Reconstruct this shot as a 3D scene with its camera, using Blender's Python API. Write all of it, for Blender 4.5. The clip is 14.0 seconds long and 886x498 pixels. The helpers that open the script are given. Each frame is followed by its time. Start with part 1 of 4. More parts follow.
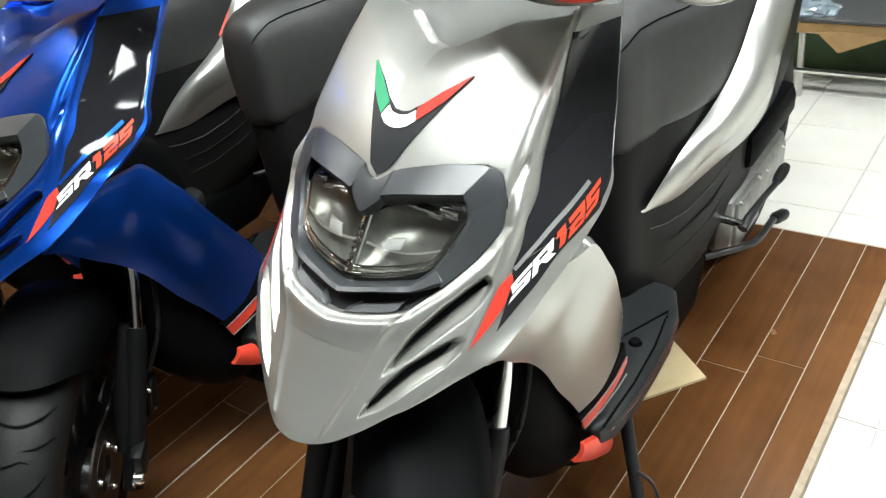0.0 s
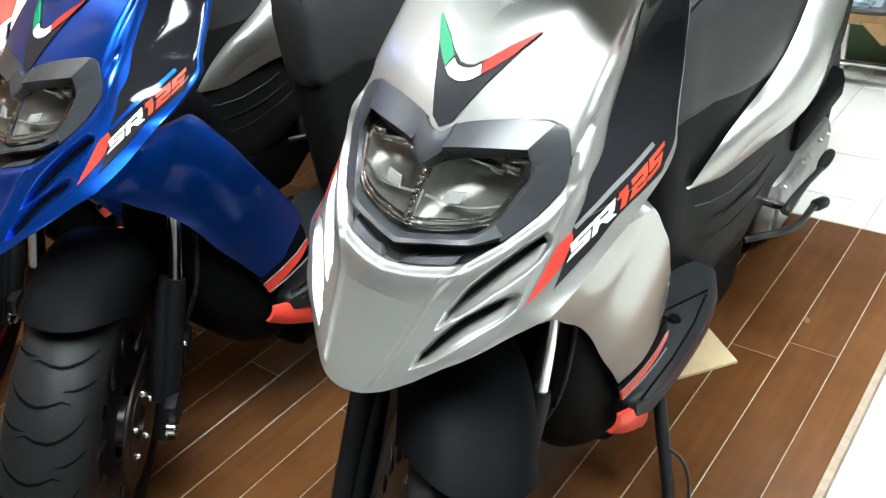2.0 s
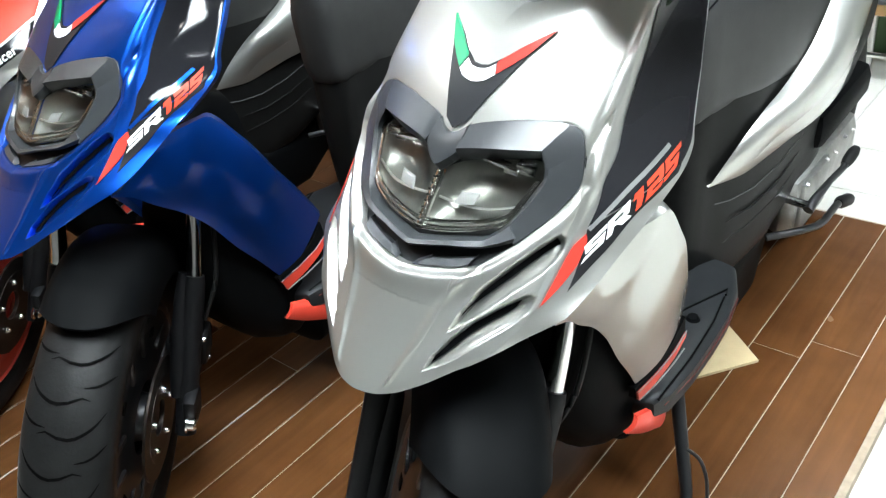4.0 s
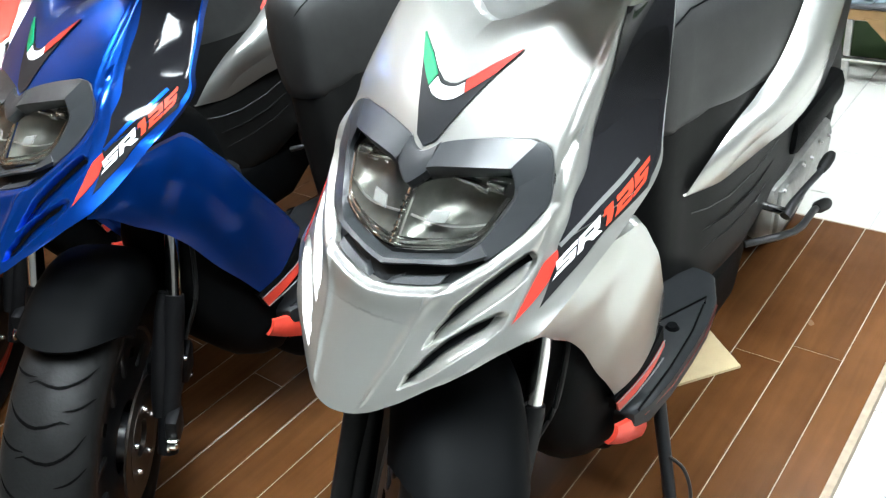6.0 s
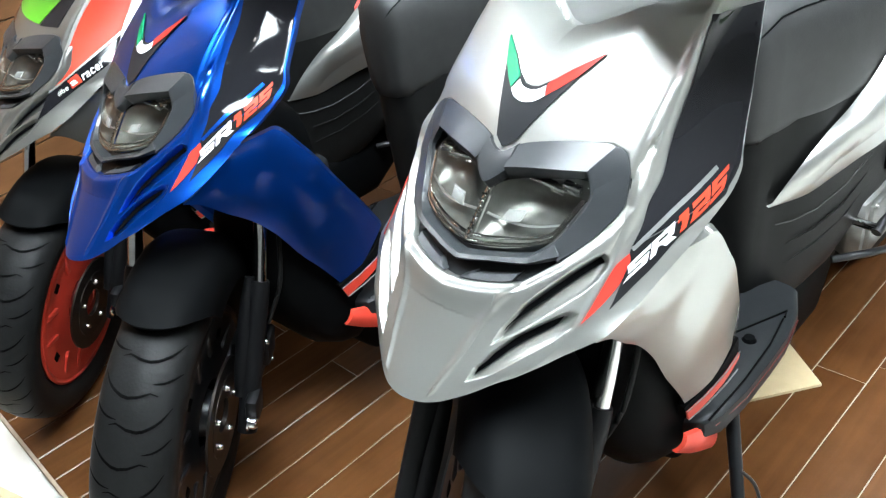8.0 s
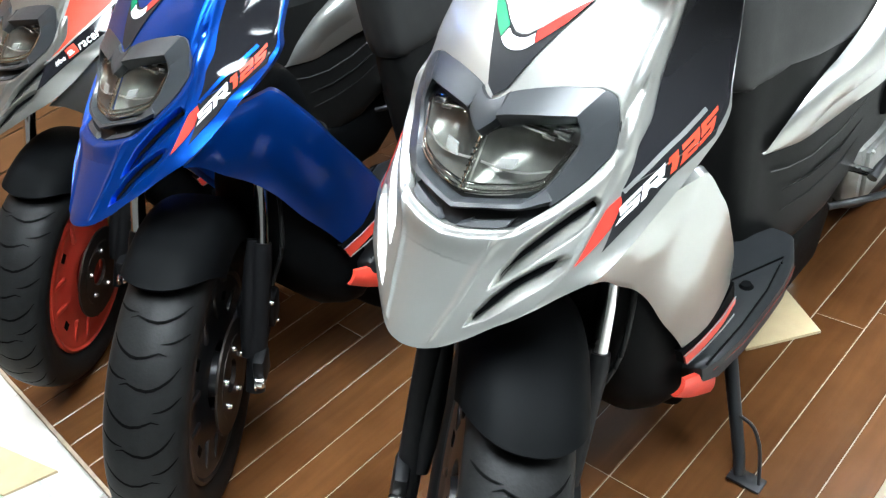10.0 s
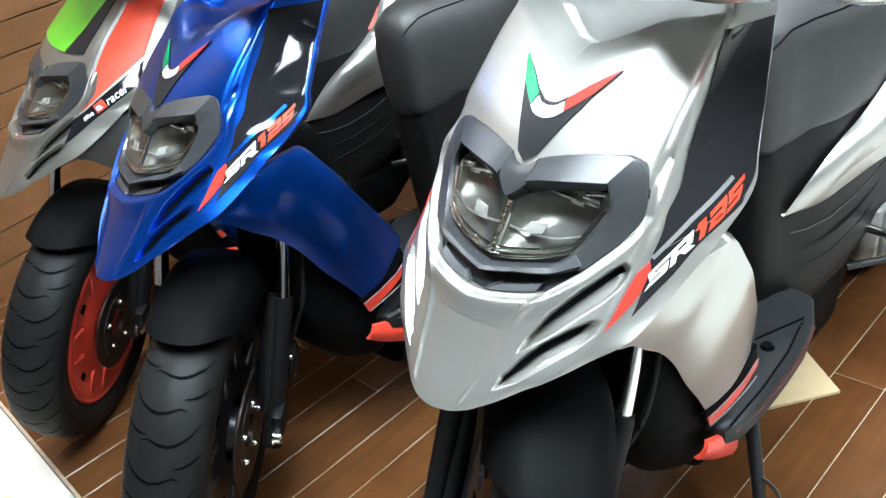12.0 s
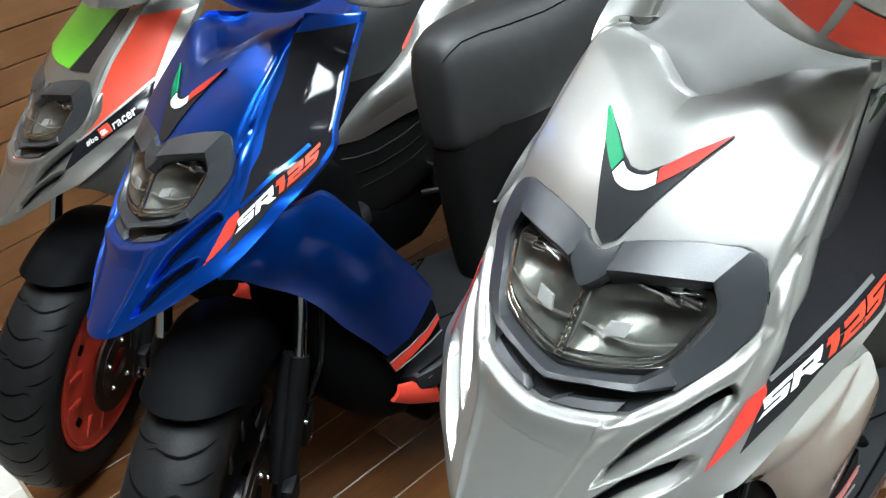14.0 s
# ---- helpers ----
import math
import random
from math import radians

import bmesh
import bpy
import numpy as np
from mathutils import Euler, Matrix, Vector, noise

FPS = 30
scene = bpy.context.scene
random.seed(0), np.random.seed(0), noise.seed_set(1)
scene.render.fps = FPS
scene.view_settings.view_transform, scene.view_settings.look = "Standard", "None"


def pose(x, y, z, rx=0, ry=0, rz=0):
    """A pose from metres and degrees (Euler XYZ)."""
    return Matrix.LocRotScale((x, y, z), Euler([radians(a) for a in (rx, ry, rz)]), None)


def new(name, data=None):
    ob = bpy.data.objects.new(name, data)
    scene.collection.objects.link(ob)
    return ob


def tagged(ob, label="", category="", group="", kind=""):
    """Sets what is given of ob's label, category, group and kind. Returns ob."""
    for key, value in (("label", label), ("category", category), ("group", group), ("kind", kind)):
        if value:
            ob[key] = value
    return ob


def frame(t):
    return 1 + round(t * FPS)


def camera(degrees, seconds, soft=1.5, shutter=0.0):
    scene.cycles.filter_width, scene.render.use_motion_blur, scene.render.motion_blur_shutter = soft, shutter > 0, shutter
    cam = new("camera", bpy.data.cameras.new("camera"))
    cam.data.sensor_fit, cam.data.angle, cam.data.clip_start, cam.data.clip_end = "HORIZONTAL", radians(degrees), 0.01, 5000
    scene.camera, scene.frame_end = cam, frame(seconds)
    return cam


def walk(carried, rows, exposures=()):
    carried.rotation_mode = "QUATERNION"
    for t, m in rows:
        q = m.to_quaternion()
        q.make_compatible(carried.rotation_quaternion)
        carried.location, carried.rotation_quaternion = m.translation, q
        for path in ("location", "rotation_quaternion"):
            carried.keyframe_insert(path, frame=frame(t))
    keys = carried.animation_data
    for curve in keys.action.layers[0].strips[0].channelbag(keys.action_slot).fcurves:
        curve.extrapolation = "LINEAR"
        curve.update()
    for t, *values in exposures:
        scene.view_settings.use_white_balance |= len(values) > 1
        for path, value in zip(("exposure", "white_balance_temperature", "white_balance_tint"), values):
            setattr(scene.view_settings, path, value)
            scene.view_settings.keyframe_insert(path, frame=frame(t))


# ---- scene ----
cam = camera(57.57, 14.0, soft=1.3)
ROWS = [
    (0.0, 0.5548, -0.3589, 1.1212, 57.98, 8.78, 36.19),
    (0.5, 0.5546, -0.3641, 1.1200, 58.08, 8.05, 36.08),
    (1.0, 0.5437, -0.3865, 1.1155, 57.65, 7.69, 38.05),
    (1.5, 0.5396, -0.3923, 1.1062, 57.21, 7.62, 37.96),
    (2.0, 0.5263, -0.3965, 1.1012, 57.19, 6.93, 38.57),
    (2.5, 0.5231, -0.4003, 1.1041, 57.30, 7.26, 39.74),
    (2.7, 0.5252, -0.3953, 1.1053, 56.80, 8.02, 39.45),
    (4.8, 0.5330, -0.3852, 1.1063, 56.94, 7.41, 40.24),
    (5.0, 0.5354, -0.3844, 1.1077, 56.91, 7.60, 39.51),
    (5.5, 0.5421, -0.3702, 1.1101, 57.13, 8.29, 37.88),
    (6.0, 0.5412, -0.3714, 1.1137, 57.18, 8.27, 38.77),
    (6.5, 0.5408, -0.3738, 1.1127, 57.00, 8.13, 40.03),
    (7.0, 0.5454, -0.3712, 1.1107, 57.05, 8.42, 41.40),
    (7.5, 0.5539, -0.3788, 1.1196, 57.43, 9.18, 44.22),
    (8.0, 0.5612, -0.3819, 1.1214, 58.20, 9.04, 45.19),
    (8.5, 0.5726, -0.3714, 1.1274, 58.66, 9.31, 45.19),
    (9.0, 0.5838, -0.3685, 1.1176, 56.37, 10.10, 45.55),
    (9.2, 0.5922, -0.3722, 1.1102, 55.88, 10.25, 46.43),
    (11.3, 0.5667, -0.4255, 1.1149, 58.15, 10.47, 40.62),
    (11.5, 0.5680, -0.4286, 1.1219, 59.03, 9.87, 42.00),
    (12.0, 0.5691, -0.4074, 1.1329, 59.43, 10.31, 45.32),
    (12.5, 0.5530, -0.3829, 1.1386, 59.97, 9.75, 49.47),
    (13.0, 0.5555, -0.3537, 1.1328, 60.28, 10.38, 49.16),
    (13.5, 0.5279, -0.3323, 1.1347, 59.25, 12.13, 49.05),
    (14.0, 0.4167, -0.3060, 1.1225, 60.19, 9.38, 47.44),
]
walk(cam, [(t, pose(x, y, z, rx, ry, rz)) for t, x, y, z, rx, ry, rz in ROWS],
     [(0.0, 0.18, 6900, 10), (2.5, 0.40, 6500, 10), (5.0, 0.48, 6450, 10), (9.0, 0.61, 6300, 10), (11.5, 0.64, 6300, 10), (13.0, 0.38, 6250, 10), (13.5, 0.36, 6350, 10), (14.0, 0.10, 6400, 10)])

# ---- light ----
world = bpy.data.worlds.new("showroom_air")
world.use_nodes = True
world.node_tree.nodes["Background"].inputs[0].default_value = (0.9, 0.92, 1.0, 1)
world.node_tree.nodes["Background"].inputs[1].default_value = 0.02
scene.world = world


# ---- materials ----
def mat(name, color, rough=0.5, metal=0.0, var=0.0, scale=40.0, bump=0.0, bscale=300.0, coat=0.0, rvar=0.0, spec=0.5):
    m = bpy.data.materials.new(name)
    m.use_nodes = True
    nt = m.node_tree
    b = nt.nodes["Principled BSDF"]
    b.inputs["Base Color"].default_value = (*color, 1)
    b.inputs["Roughness"].default_value = rough
    b.inputs["Metallic"].default_value = metal
    b.inputs["Coat Weight"].default_value = coat
    b.inputs["Coat Roughness"].default_value = 0.03
    b.inputs["Specular IOR Level"].default_value = spec
    tc = nt.nodes.new("ShaderNodeTexCoord")
    if var or rvar:
        n = nt.nodes.new("ShaderNodeTexNoise")
        n.inputs["Scale"].default_value, n.inputs["Detail"].default_value = scale, 6
        nt.links.new(tc.outputs["Object"], n.inputs["Vector"])
        if var:
            r = nt.nodes.new("ShaderNodeMapRange")
            r.inputs["From Min"].default_value, r.inputs["From Max"].default_value = 0.3, 0.7
            r.inputs["To Min"].default_value, r.inputs["To Max"].default_value = 1 - var, 1 + var
            nt.links.new(n.outputs["Fac"], r.inputs["Value"])
            mx = nt.nodes.new("ShaderNodeVectorMath")
            mx.operation = "SCALE"
            mx.inputs[0].default_value = color
            nt.links.new(r.outputs[0], mx.inputs["Scale"])
            nt.links.new(mx.outputs[0], b.inputs["Base Color"])
        if rvar:
            r2 = nt.nodes.new("ShaderNodeMapRange")
            r2.inputs["From Min"].default_value, r2.inputs["From Max"].default_value = 0.3, 0.7
            r2.inputs["To Min"].default_value, r2.inputs["To Max"].default_value = max(rough - rvar, 0.02), rough + rvar
            nt.links.new(n.outputs["Fac"], r2.inputs["Value"])
            nt.links.new(r2.outputs[0], b.inputs["Roughness"])
    if bump:
        n2 = nt.nodes.new("ShaderNodeTexNoise")
        n2.inputs["Scale"].default_value, n2.inputs["Detail"].default_value = bscale, 3
        nt.links.new(tc.outputs["Object"], n2.inputs["Vector"])
        bp = nt.nodes.new("ShaderNodeBump")
        bp.inputs["Strength"].default_value, bp.inputs["Distance"].default_value = bump, 0.002
        nt.links.new(n2.outputs["Fac"], bp.inputs["Height"])
        nt.links.new(bp.outputs[0], b.inputs["Normal"])
    return m


def paint(name, color, metal=0.6, rough=0.32, coat=0.7):
    """Metallic car paint: fine flakes under a clear coat."""
    m = mat(name, color, rough, metal, coat=coat, bump=0.04, bscale=1400, rvar=0.04, scale=6)
    return m


def glow(name, color, strength):
    m = bpy.data.materials.new(name)
    m.use_nodes = True
    b = m.node_tree.nodes["Principled BSDF"]
    b.inputs["Emission Color"].default_value = (*color, 1)
    b.inputs["Emission Strength"].default_value = strength
    return m


SILVER = paint("silver_paint", (0.36, 0.360, 0.334), 0.8, 0.38, 1.0)
PINSILVER = mat("grey_film", (0.17, 0.17, 0.165), 0.4, var=0.05)
BLUE = paint("blue_paint", (0.0012, 0.064, 0.40), 0.86, 0.32, 0.6)
GREY = paint("grey_paint", (0.20, 0.195, 0.175), 0.7, 0.42, 1.0)
BLACK = mat("black_plastic", (0.0026, 0.0028, 0.0030), 0.5, var=0.15, bump=0.1, bscale=900, spec=0.025)
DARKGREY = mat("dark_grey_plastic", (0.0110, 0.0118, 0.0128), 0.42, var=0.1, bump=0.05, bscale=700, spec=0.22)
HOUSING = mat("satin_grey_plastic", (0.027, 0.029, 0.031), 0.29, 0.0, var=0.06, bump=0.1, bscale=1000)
COWLGREY = mat("satin_silver_plastic", (0.10, 0.099, 0.092), 0.5, 0.2, var=0.05)
MATTBLACK = mat("matt_black_film", (0.010, 0.010, 0.011), 0.45, var=0.05, spec=0.16)
GLOSSBLACK = mat("gloss_black_film", (0.011, 0.011, 0.013), 0.06, coat=0.0, spec=0.32, rvar=0.02, scale=8)
SEATMAT = mat("seat_vinyl", (0.019, 0.019, 0.0185), 0.5, var=0.15, bump=0.15, bscale=420, spec=0.42)
BODYBLACK = mat("black_body_plastic", (0.0060, 0.0060, 0.0058), 0.45, var=0.15, bump=0.15, bscale=420, spec=0.13)
SATINBLACK = mat("satin_black_film", (0.010, 0.011, 0.013), 0.42, var=0.05, spec=0.3)
RED = mat("red_film", (0.50, 0.032, 0.02), 0.38, spec=0.35, var=0.05, scale=12)
ORANGE = mat("orange_red_film", (0.62, 0.055, 0.024), 0.45, spec=0.3, var=0.04, scale=12)
GREEN = mat("green_film", (0.0, 0.27, 0.11), 0.38, spec=0.35)
LIME = mat("lime_green_film", (0.12, 0.45, 0.02), 0.3, coat=0.4)
WHITE = mat("white_film", (0.78, 0.78, 0.76), 0.35, coat=0.1, var=0.03)
BORDER = mat("pale_grey_film", (0.34, 0.335, 0.31), 0.35, 0.3, var=0.04)
REDPLASTIC = mat("red_plastic", (0.55, 0.045, 0.026), 0.38, var=0.08, scale=15)
DARKRED = mat("dark_red_plastic", (0.10, 0.014, 0.010), 0.45)
CHROME = mat("chrome", (0.75, 0.74, 0.72), 0.08, 1.0, rvar=0.03, scale=30)
STEEL = mat("brushed_steel", (0.5, 0.49, 0.47), 0.32, 1.0, var=0.1, bump=0.1)
CASTALU = mat("cast_aluminium", (0.30, 0.295, 0.28), 0.5, 0.85, var=0.15, bump=0.3, bscale=200)
DISC = mat("brake_disc_steel", (0.032, 0.026, 0.022), 0.42, 0.8, var=0.2)
GOLD = mat("gold_anodised_metal", (0.30, 0.19, 0.06), 0.4, 0.8, var=0.15)
SEAM = mat("dark_seam", (0.05, 0.05, 0.048), 0.5, var=0.1)
REFLECTOR = mat("lamp_reflector", (0.105, 0.105, 0.094), 0.30, 0.8, var=0.2, scale=60)
BLACKMETAL = mat("black_painted_metal", (0.012, 0.012, 0.013), 0.35, var=0.15, spec=0.4)
FORKBLACK = mat("satin_black_metal", (0.005, 0.005, 0.0055), 0.5, var=0.15, spec=0.14)
RUBBER = mat("tyre_rubber", (0.0080, 0.0080, 0.0079), 0.5, var=0.2, scale=25, bump=0.12, bscale=250, spec=0.12)
# near-black that paints the shade of tread grooves and rim slots
HOLLOWSHADE = mat("painted_hollow_shade", (0.0015, 0.0015, 0.0015), 0.9, spec=0.05)
CARD = mat("cardboard", (0.46, 0.36, 0.21), 0.85, var=0.08, scale=18, bump=0.1, bscale=120)
WALLWHITE = mat("white_wall_paint", (0.24, 0.24, 0.235), 0.7, var=0.03, scale=3, bump=0.1, bscale=90)
CEIL = mat("ceiling_board", (0.07, 0.07, 0.072), 0.8, var=0.03, scale=4)
GROUT = mat("grey_grout", (0.42, 0.41, 0.38), 0.85, var=0.1)
JOINT = mat("pale_joint", (0.30, 0.235, 0.17), 0.8, var=0.2)


def lens_material():
    m = bpy.data.materials.new("clear_lens")
    m.use_nodes = True
    nt = m.node_tree
    b = nt.nodes["Principled BSDF"]
    b.inputs["Base Color"].default_value = (0.93, 0.94, 0.90, 1)
    b.inputs["Roughness"].default_value = 0.02
    b.inputs["IOR"].default_value = 1.35
    b.inputs["Transmission Weight"].default_value = 1.0
    return m


LENS = lens_material()
SIGNAL = mat("clear_signal_plastic", (0.45, 0.46, 0.46), 0.12, 0.3, coat=0.6, var=0.25, scale=60)


def wood_material(name, dark, light, rough):
    """Wood-look planks: grain along y, a tone of its own for each plank."""
    m = bpy.data.materials.new(name)
    m.use_nodes = True
    nt = m.node_tree
    b = nt.nodes["Principled BSDF"]
    tc = nt.nodes.new("ShaderNodeTexCoord")
    info = nt.nodes.new("ShaderNodeObjectInfo")
    off = nt.nodes.new("ShaderNodeVectorMath")
    off.operation = "MULTIPLY_ADD"
    nt.links.new(info.outputs["Random"], off.inputs[0])
    off.inputs[1].default_value = (7.0, 31.0, 3.0)
    nt.links.new(tc.outputs["Object"], off.inputs[2])
    mp = nt.nodes.new("ShaderNodeMapping")
    mp.inputs["Scale"].default_value = (26, 2.2, 26)
    nt.links.new(off.outputs[0], mp.inputs["Vector"])
    n = nt.nodes.new("ShaderNodeTexNoise")
    n.inputs["Scale"].default_value, n.inputs["Detail"].default_value, n.inputs["Distortion"].default_value = 1.5, 8, 0.8
    nt.links.new(mp.outputs[0], n.inputs["Vector"])
    big = nt.nodes.new("ShaderNodeTexNoise")
    big.inputs["Scale"].default_value, big.inputs["Detail"].default_value = 5.0, 3
    nt.links.new(off.outputs[0], big.inputs["Vector"])
    mixf = nt.nodes.new("ShaderNodeMath")
    mixf.operation = "MULTIPLY_ADD"
    nt.links.new(n.outputs["Fac"], mixf.inputs[0])
    mixf.inputs[1].default_value = 0.45
    nt.links.new(big.outputs["Fac"], mixf.inputs[2])
    ramp = nt.nodes.new("ShaderNodeValToRGB")
    ramp.color_ramp.elements[0].position, ramp.color_ramp.elements[1].position = 0.22, 1.0
    ramp.color_ramp.elements[0].color = (*dark, 1)
    ramp.color_ramp.elements[1].color = (*light, 1)
    nt.links.new(mixf.outputs[0], ramp.inputs["Fac"])
    b.inputs["Specular IOR Level"].default_value = 0.32
    tone = nt.nodes.new("ShaderNodeMapRange")
    tone.inputs["To Min"].default_value, tone.inputs["To Max"].default_value = 0.85, 1.12
    nt.links.new(info.outputs["Random"], tone.inputs["Value"])
    sc = nt.nodes.new("ShaderNodeVectorMath")
    sc.operation = "SCALE"
    nt.links.new(ramp.outputs["Color"], sc.inputs[0])
    nt.links.new(tone.outputs[0], sc.inputs["Scale"])
    nt.links.new(sc.outputs[0], b.inputs["Base Color"])
    rr = nt.nodes.new("ShaderNodeMapRange")
    rr.inputs["From Min"].default_value, rr.inputs["From Max"].default_value = 0.15, 0.85
    rr.inputs["To Min"].default_value, rr.inputs["To Max"].default_value = rough - 0.03, rough + 0.06
    nt.links.new(big.outputs["Fac"], rr.inputs["Value"])
    nt.links.new(rr.outputs[0], b.inputs["Roughness"])
    bp = nt.nodes.new("ShaderNodeBump")
    bp.inputs["Strength"].default_value, bp.inputs["Distance"].default_value = 0.15, 0.002
    nt.links.new(n.outputs["Fac"], bp.inputs["Height"])
    nt.links.new(bp.outputs[0], b.inputs["Normal"])
    return m


WOOD = wood_material("wood_look_tile", (0.036, 0.0125, 0.0040), (0.122, 0.050, 0.0175), 0.23)
WALLWOOD = wood_material("wood_wall_board", (0.10, 0.042, 0.015), (0.21, 0.096, 0.038), 0.45)


def tile_material():
    m = mat("white_floor_tile", (0.55, 0.535, 0.49), 0.2, var=0.03, scale=9, rvar=0.06, coat=0.2)
    return m


TILE = tile_material()


# ---- mesh helpers ----
def mesh_of(name, bm, materials, smooth=True):
    me = bpy.data.meshes.new(name)
    bm.to_mesh(me)
    bm.free()
    for m in materials if isinstance(materials, (list, tuple)) else [materials]:
        me.materials.append(m)
    if smooth:
        for p in me.polygons:
            p.use_smooth = True
        me.set_sharp_from_angle(angle=radians(38))
    return me


def part(name, bm, material, parent, label="", smooth=True, m=None):
    ob = new(name, mesh_of(name, bm, material, smooth))
    ob.parent = parent
    if m is not None:
        ob.matrix_basis = m
    if label:
        ob["label"] = label
    return ob


def thing(name, label, category, m=None, group=""):
    ob = new(name)
    ob.empty_display_size = 0.1
    if m is not None:
        ob.matrix_basis = m
    return tagged(ob, label, category, group)


def box(bm, cx, cy, cz, sx, sy, sz, bevel=0.0, m=None):
    made = bmesh.ops.create_cube(bm, size=1.0)["verts"]
    t = Matrix.Translation((cx, cy, cz)) @ Matrix.Diagonal((sx, sy, sz, 1))
    bmesh.ops.transform(bm, matrix=(m @ t) if m else t, verts=made)
    if bevel:
        edges = list({e for v in made for e in v.link_edges})
        bmesh.ops.bevel(bm, geom=edges, offset=bevel, segments=2, profile=0.5, affect="EDGES")
    return bm


def tube(bm, pts, radius, seg=14, cap=True):
    """A round bar through points; radius is one number or one a point."""
    pts = [Vector(p) for p in pts]
    rad = radius if isinstance(radius, (list, tuple)) else [radius] * len(pts)
    rings = []
    up = Vector((0.13, 0.31, 0.94))
    for i, p in enumerate(pts):
        d = (pts[min(i + 1, len(pts) - 1)] - pts[max(i - 1, 0)]).normalized()
        a = d.cross(up)
        if a.length < 0.05:
            a = d.cross(Vector((1, 0, 0)))
        a.normalize()
        b = d.cross(a)
        rings.append([bm.verts.new(p + rad[i] * (math.cos(k / seg * math.tau) * a + math.sin(k / seg * math.tau) * b)) for k in range(seg)])
    for r, q in zip(rings, rings[1:]):
        for k in range(seg):
            bm.faces.new((r[k], r[(k + 1) % seg], q[(k + 1) % seg], q[k]))
    if cap:
        bm.faces.new(rings[0][::-1])
        bm.faces.new(rings[-1])
    return bm


def lathe_x(bm, profile, seg=64, closed=False):
    """Turns (radius, x) pairs round the x axis."""
    rings = []
    for r, x in profile:
        rings.append([bm.verts.new((x, r * math.cos(k / seg * math.tau), r * math.sin(k / seg * math.tau))) for k in range(seg)])
    if closed:
        rings.append(rings[0])
    for a, b in zip(rings, rings[1:]):
        for k in range(seg):
            bm.faces.new((a[k], a[(k + 1) % seg], b[(k + 1) % seg], b[k]))
    return bm


def smooth01(t):
    t = max(0.0, min(1.0, t))
    return t * t * (3 - 2 * t)


def pchip(xs, ys):
    """A smooth curve through points that does not overshoot."""
    h = [b - a for a, b in zip(xs, xs[1:])]
    d = [(b - a) / k for a, b, k in zip(ys, ys[1:], h)]
    s = [d[0]] + [0 if p * q <= 0 else 2 * p * q / (p + q) for p, q in zip(d, d[1:])] + [d[-1]]

    def f(x):
        if x <= xs[0]:
            return ys[0] + s[0] * (x - xs[0])
        if x >= xs[-1]:
            return ys[-1] + s[-1] * (x - xs[-1])
        i = max(k for k in range(len(h)) if xs[k] <= x)
        t = (x - xs[i]) / h[i]
        a = 1 - t
        return ys[i] * (1 + 2 * t) * a * a + ys[i + 1] * (3 - 2 * t) * t * t + h[i] * (s[i] * t * a * a - s[i + 1] * t * t * a)

    return f


def path2(pts, round_=True, even=False):
    """A curve of parameter 0 to 1 through points of any dimension, by length."""
    acc = [0.0]
    for a, b in zip(pts, pts[1:]):
        acc.append(acc[-1] + math.dist(a, b))
    acc = [k / (len(pts) - 1) for k in range(len(pts))] if even else [a / acc[-1] for a in acc]
    if round_ and len(pts) > 2:
        fs = [pchip(acc, [p[k] for p in pts]) for k in range(len(pts[0]))]
        return lambda t: tuple(f(t) for f in fs)

    def lin(t):
        i = max(k for k in range(len(acc) - 1) if acc[k] <= t + 1e-12)
        u = (t - acc[i]) / (acc[i + 1] - acc[i])
        return tuple(a + (b - a) * u for a, b in zip(pts[i], pts[i + 1]))

    return lin


def seg_dist(x, z, pts):
    best = 9.0
    for (ax, az), (bx, bz) in zip(pts, pts[1:]):
        dx, dz = bx - ax, bz - az
        t = max(0.0, min(1.0, ((x - ax) * dx + (z - az) * dz) / (dx * dx + dz * dz + 1e-12)))
        best = min(best, math.hypot(x - ax - t * dx, z - az - t * dz))
    return best


def inside(x, z, poly):
    c = False
    for (ax, az), (bx, bz) in zip(poly, poly[1:] + poly[:1]):
        if (az > z) != (bz > z) and x < (bx - ax) * (z - az) / (bz - az) + ax:
            c = not c
    return c


# ---- the front fairing's surface: u runs from the middle (0) over the fold (1) to the outer edge (2), z is the height ----
centre_y = pchip([.56, .585, .63, .683, .72, .78, .812, .861, .89, .93], [-.060, -.040, .004, .050, .083, .141, .1742, .2375, .278, .340])
fold_x = pchip([.57, .60, .63, .665, .725, .753, .797, .84, .87, .92], [.037, .077, .117, .134, .138, .137, .130, .129, .129, .126])
fold_dy = pchip([.57, .60, .665, .725, .753, .797, .84, .87, .92], [.022, .027, .046, .055, .046, .037, .036, .036, .036])
edge_x = pchip([.57, .60, .63, .647, .6637, .6805, .70, .71, .7307, .745, .76, .78, .80, .82, .84, .86, .875, .92], [.05, .095, .137, .157, .166, .172, .180, .1825, .186, .184, .180, .172, .164, .156, .147, .136, .130, .106])
edge_y = pchip([.57, .60, .63, .647, .6637, .6805, .70, .71, .7307, .745, .76, .78, .80, .82, .84, .86, .875, .92], [-.03, .02, .062, .089, .1276, .162, .197, .221, .262, .281, .289, .309, .331, .351, .375, .401, .417, .466])
top_z = pchip([0, .14, .27, .62, .95, 1.39, 1.8, 2.05], [.8765, .8795, .8855, .8985, .899, .890, .880, .8765])
bottom_z = pchip([0, .392, .695, .90, 1.03, 1.5, 1.972], [.5825, .5830, .5855, .5945, .612, .632, .6467])
collar_w = pchip([0, .39, .68, .94, 1.4, 2], [.032, .034, .0255, .0165, .009, .005])
U = .14
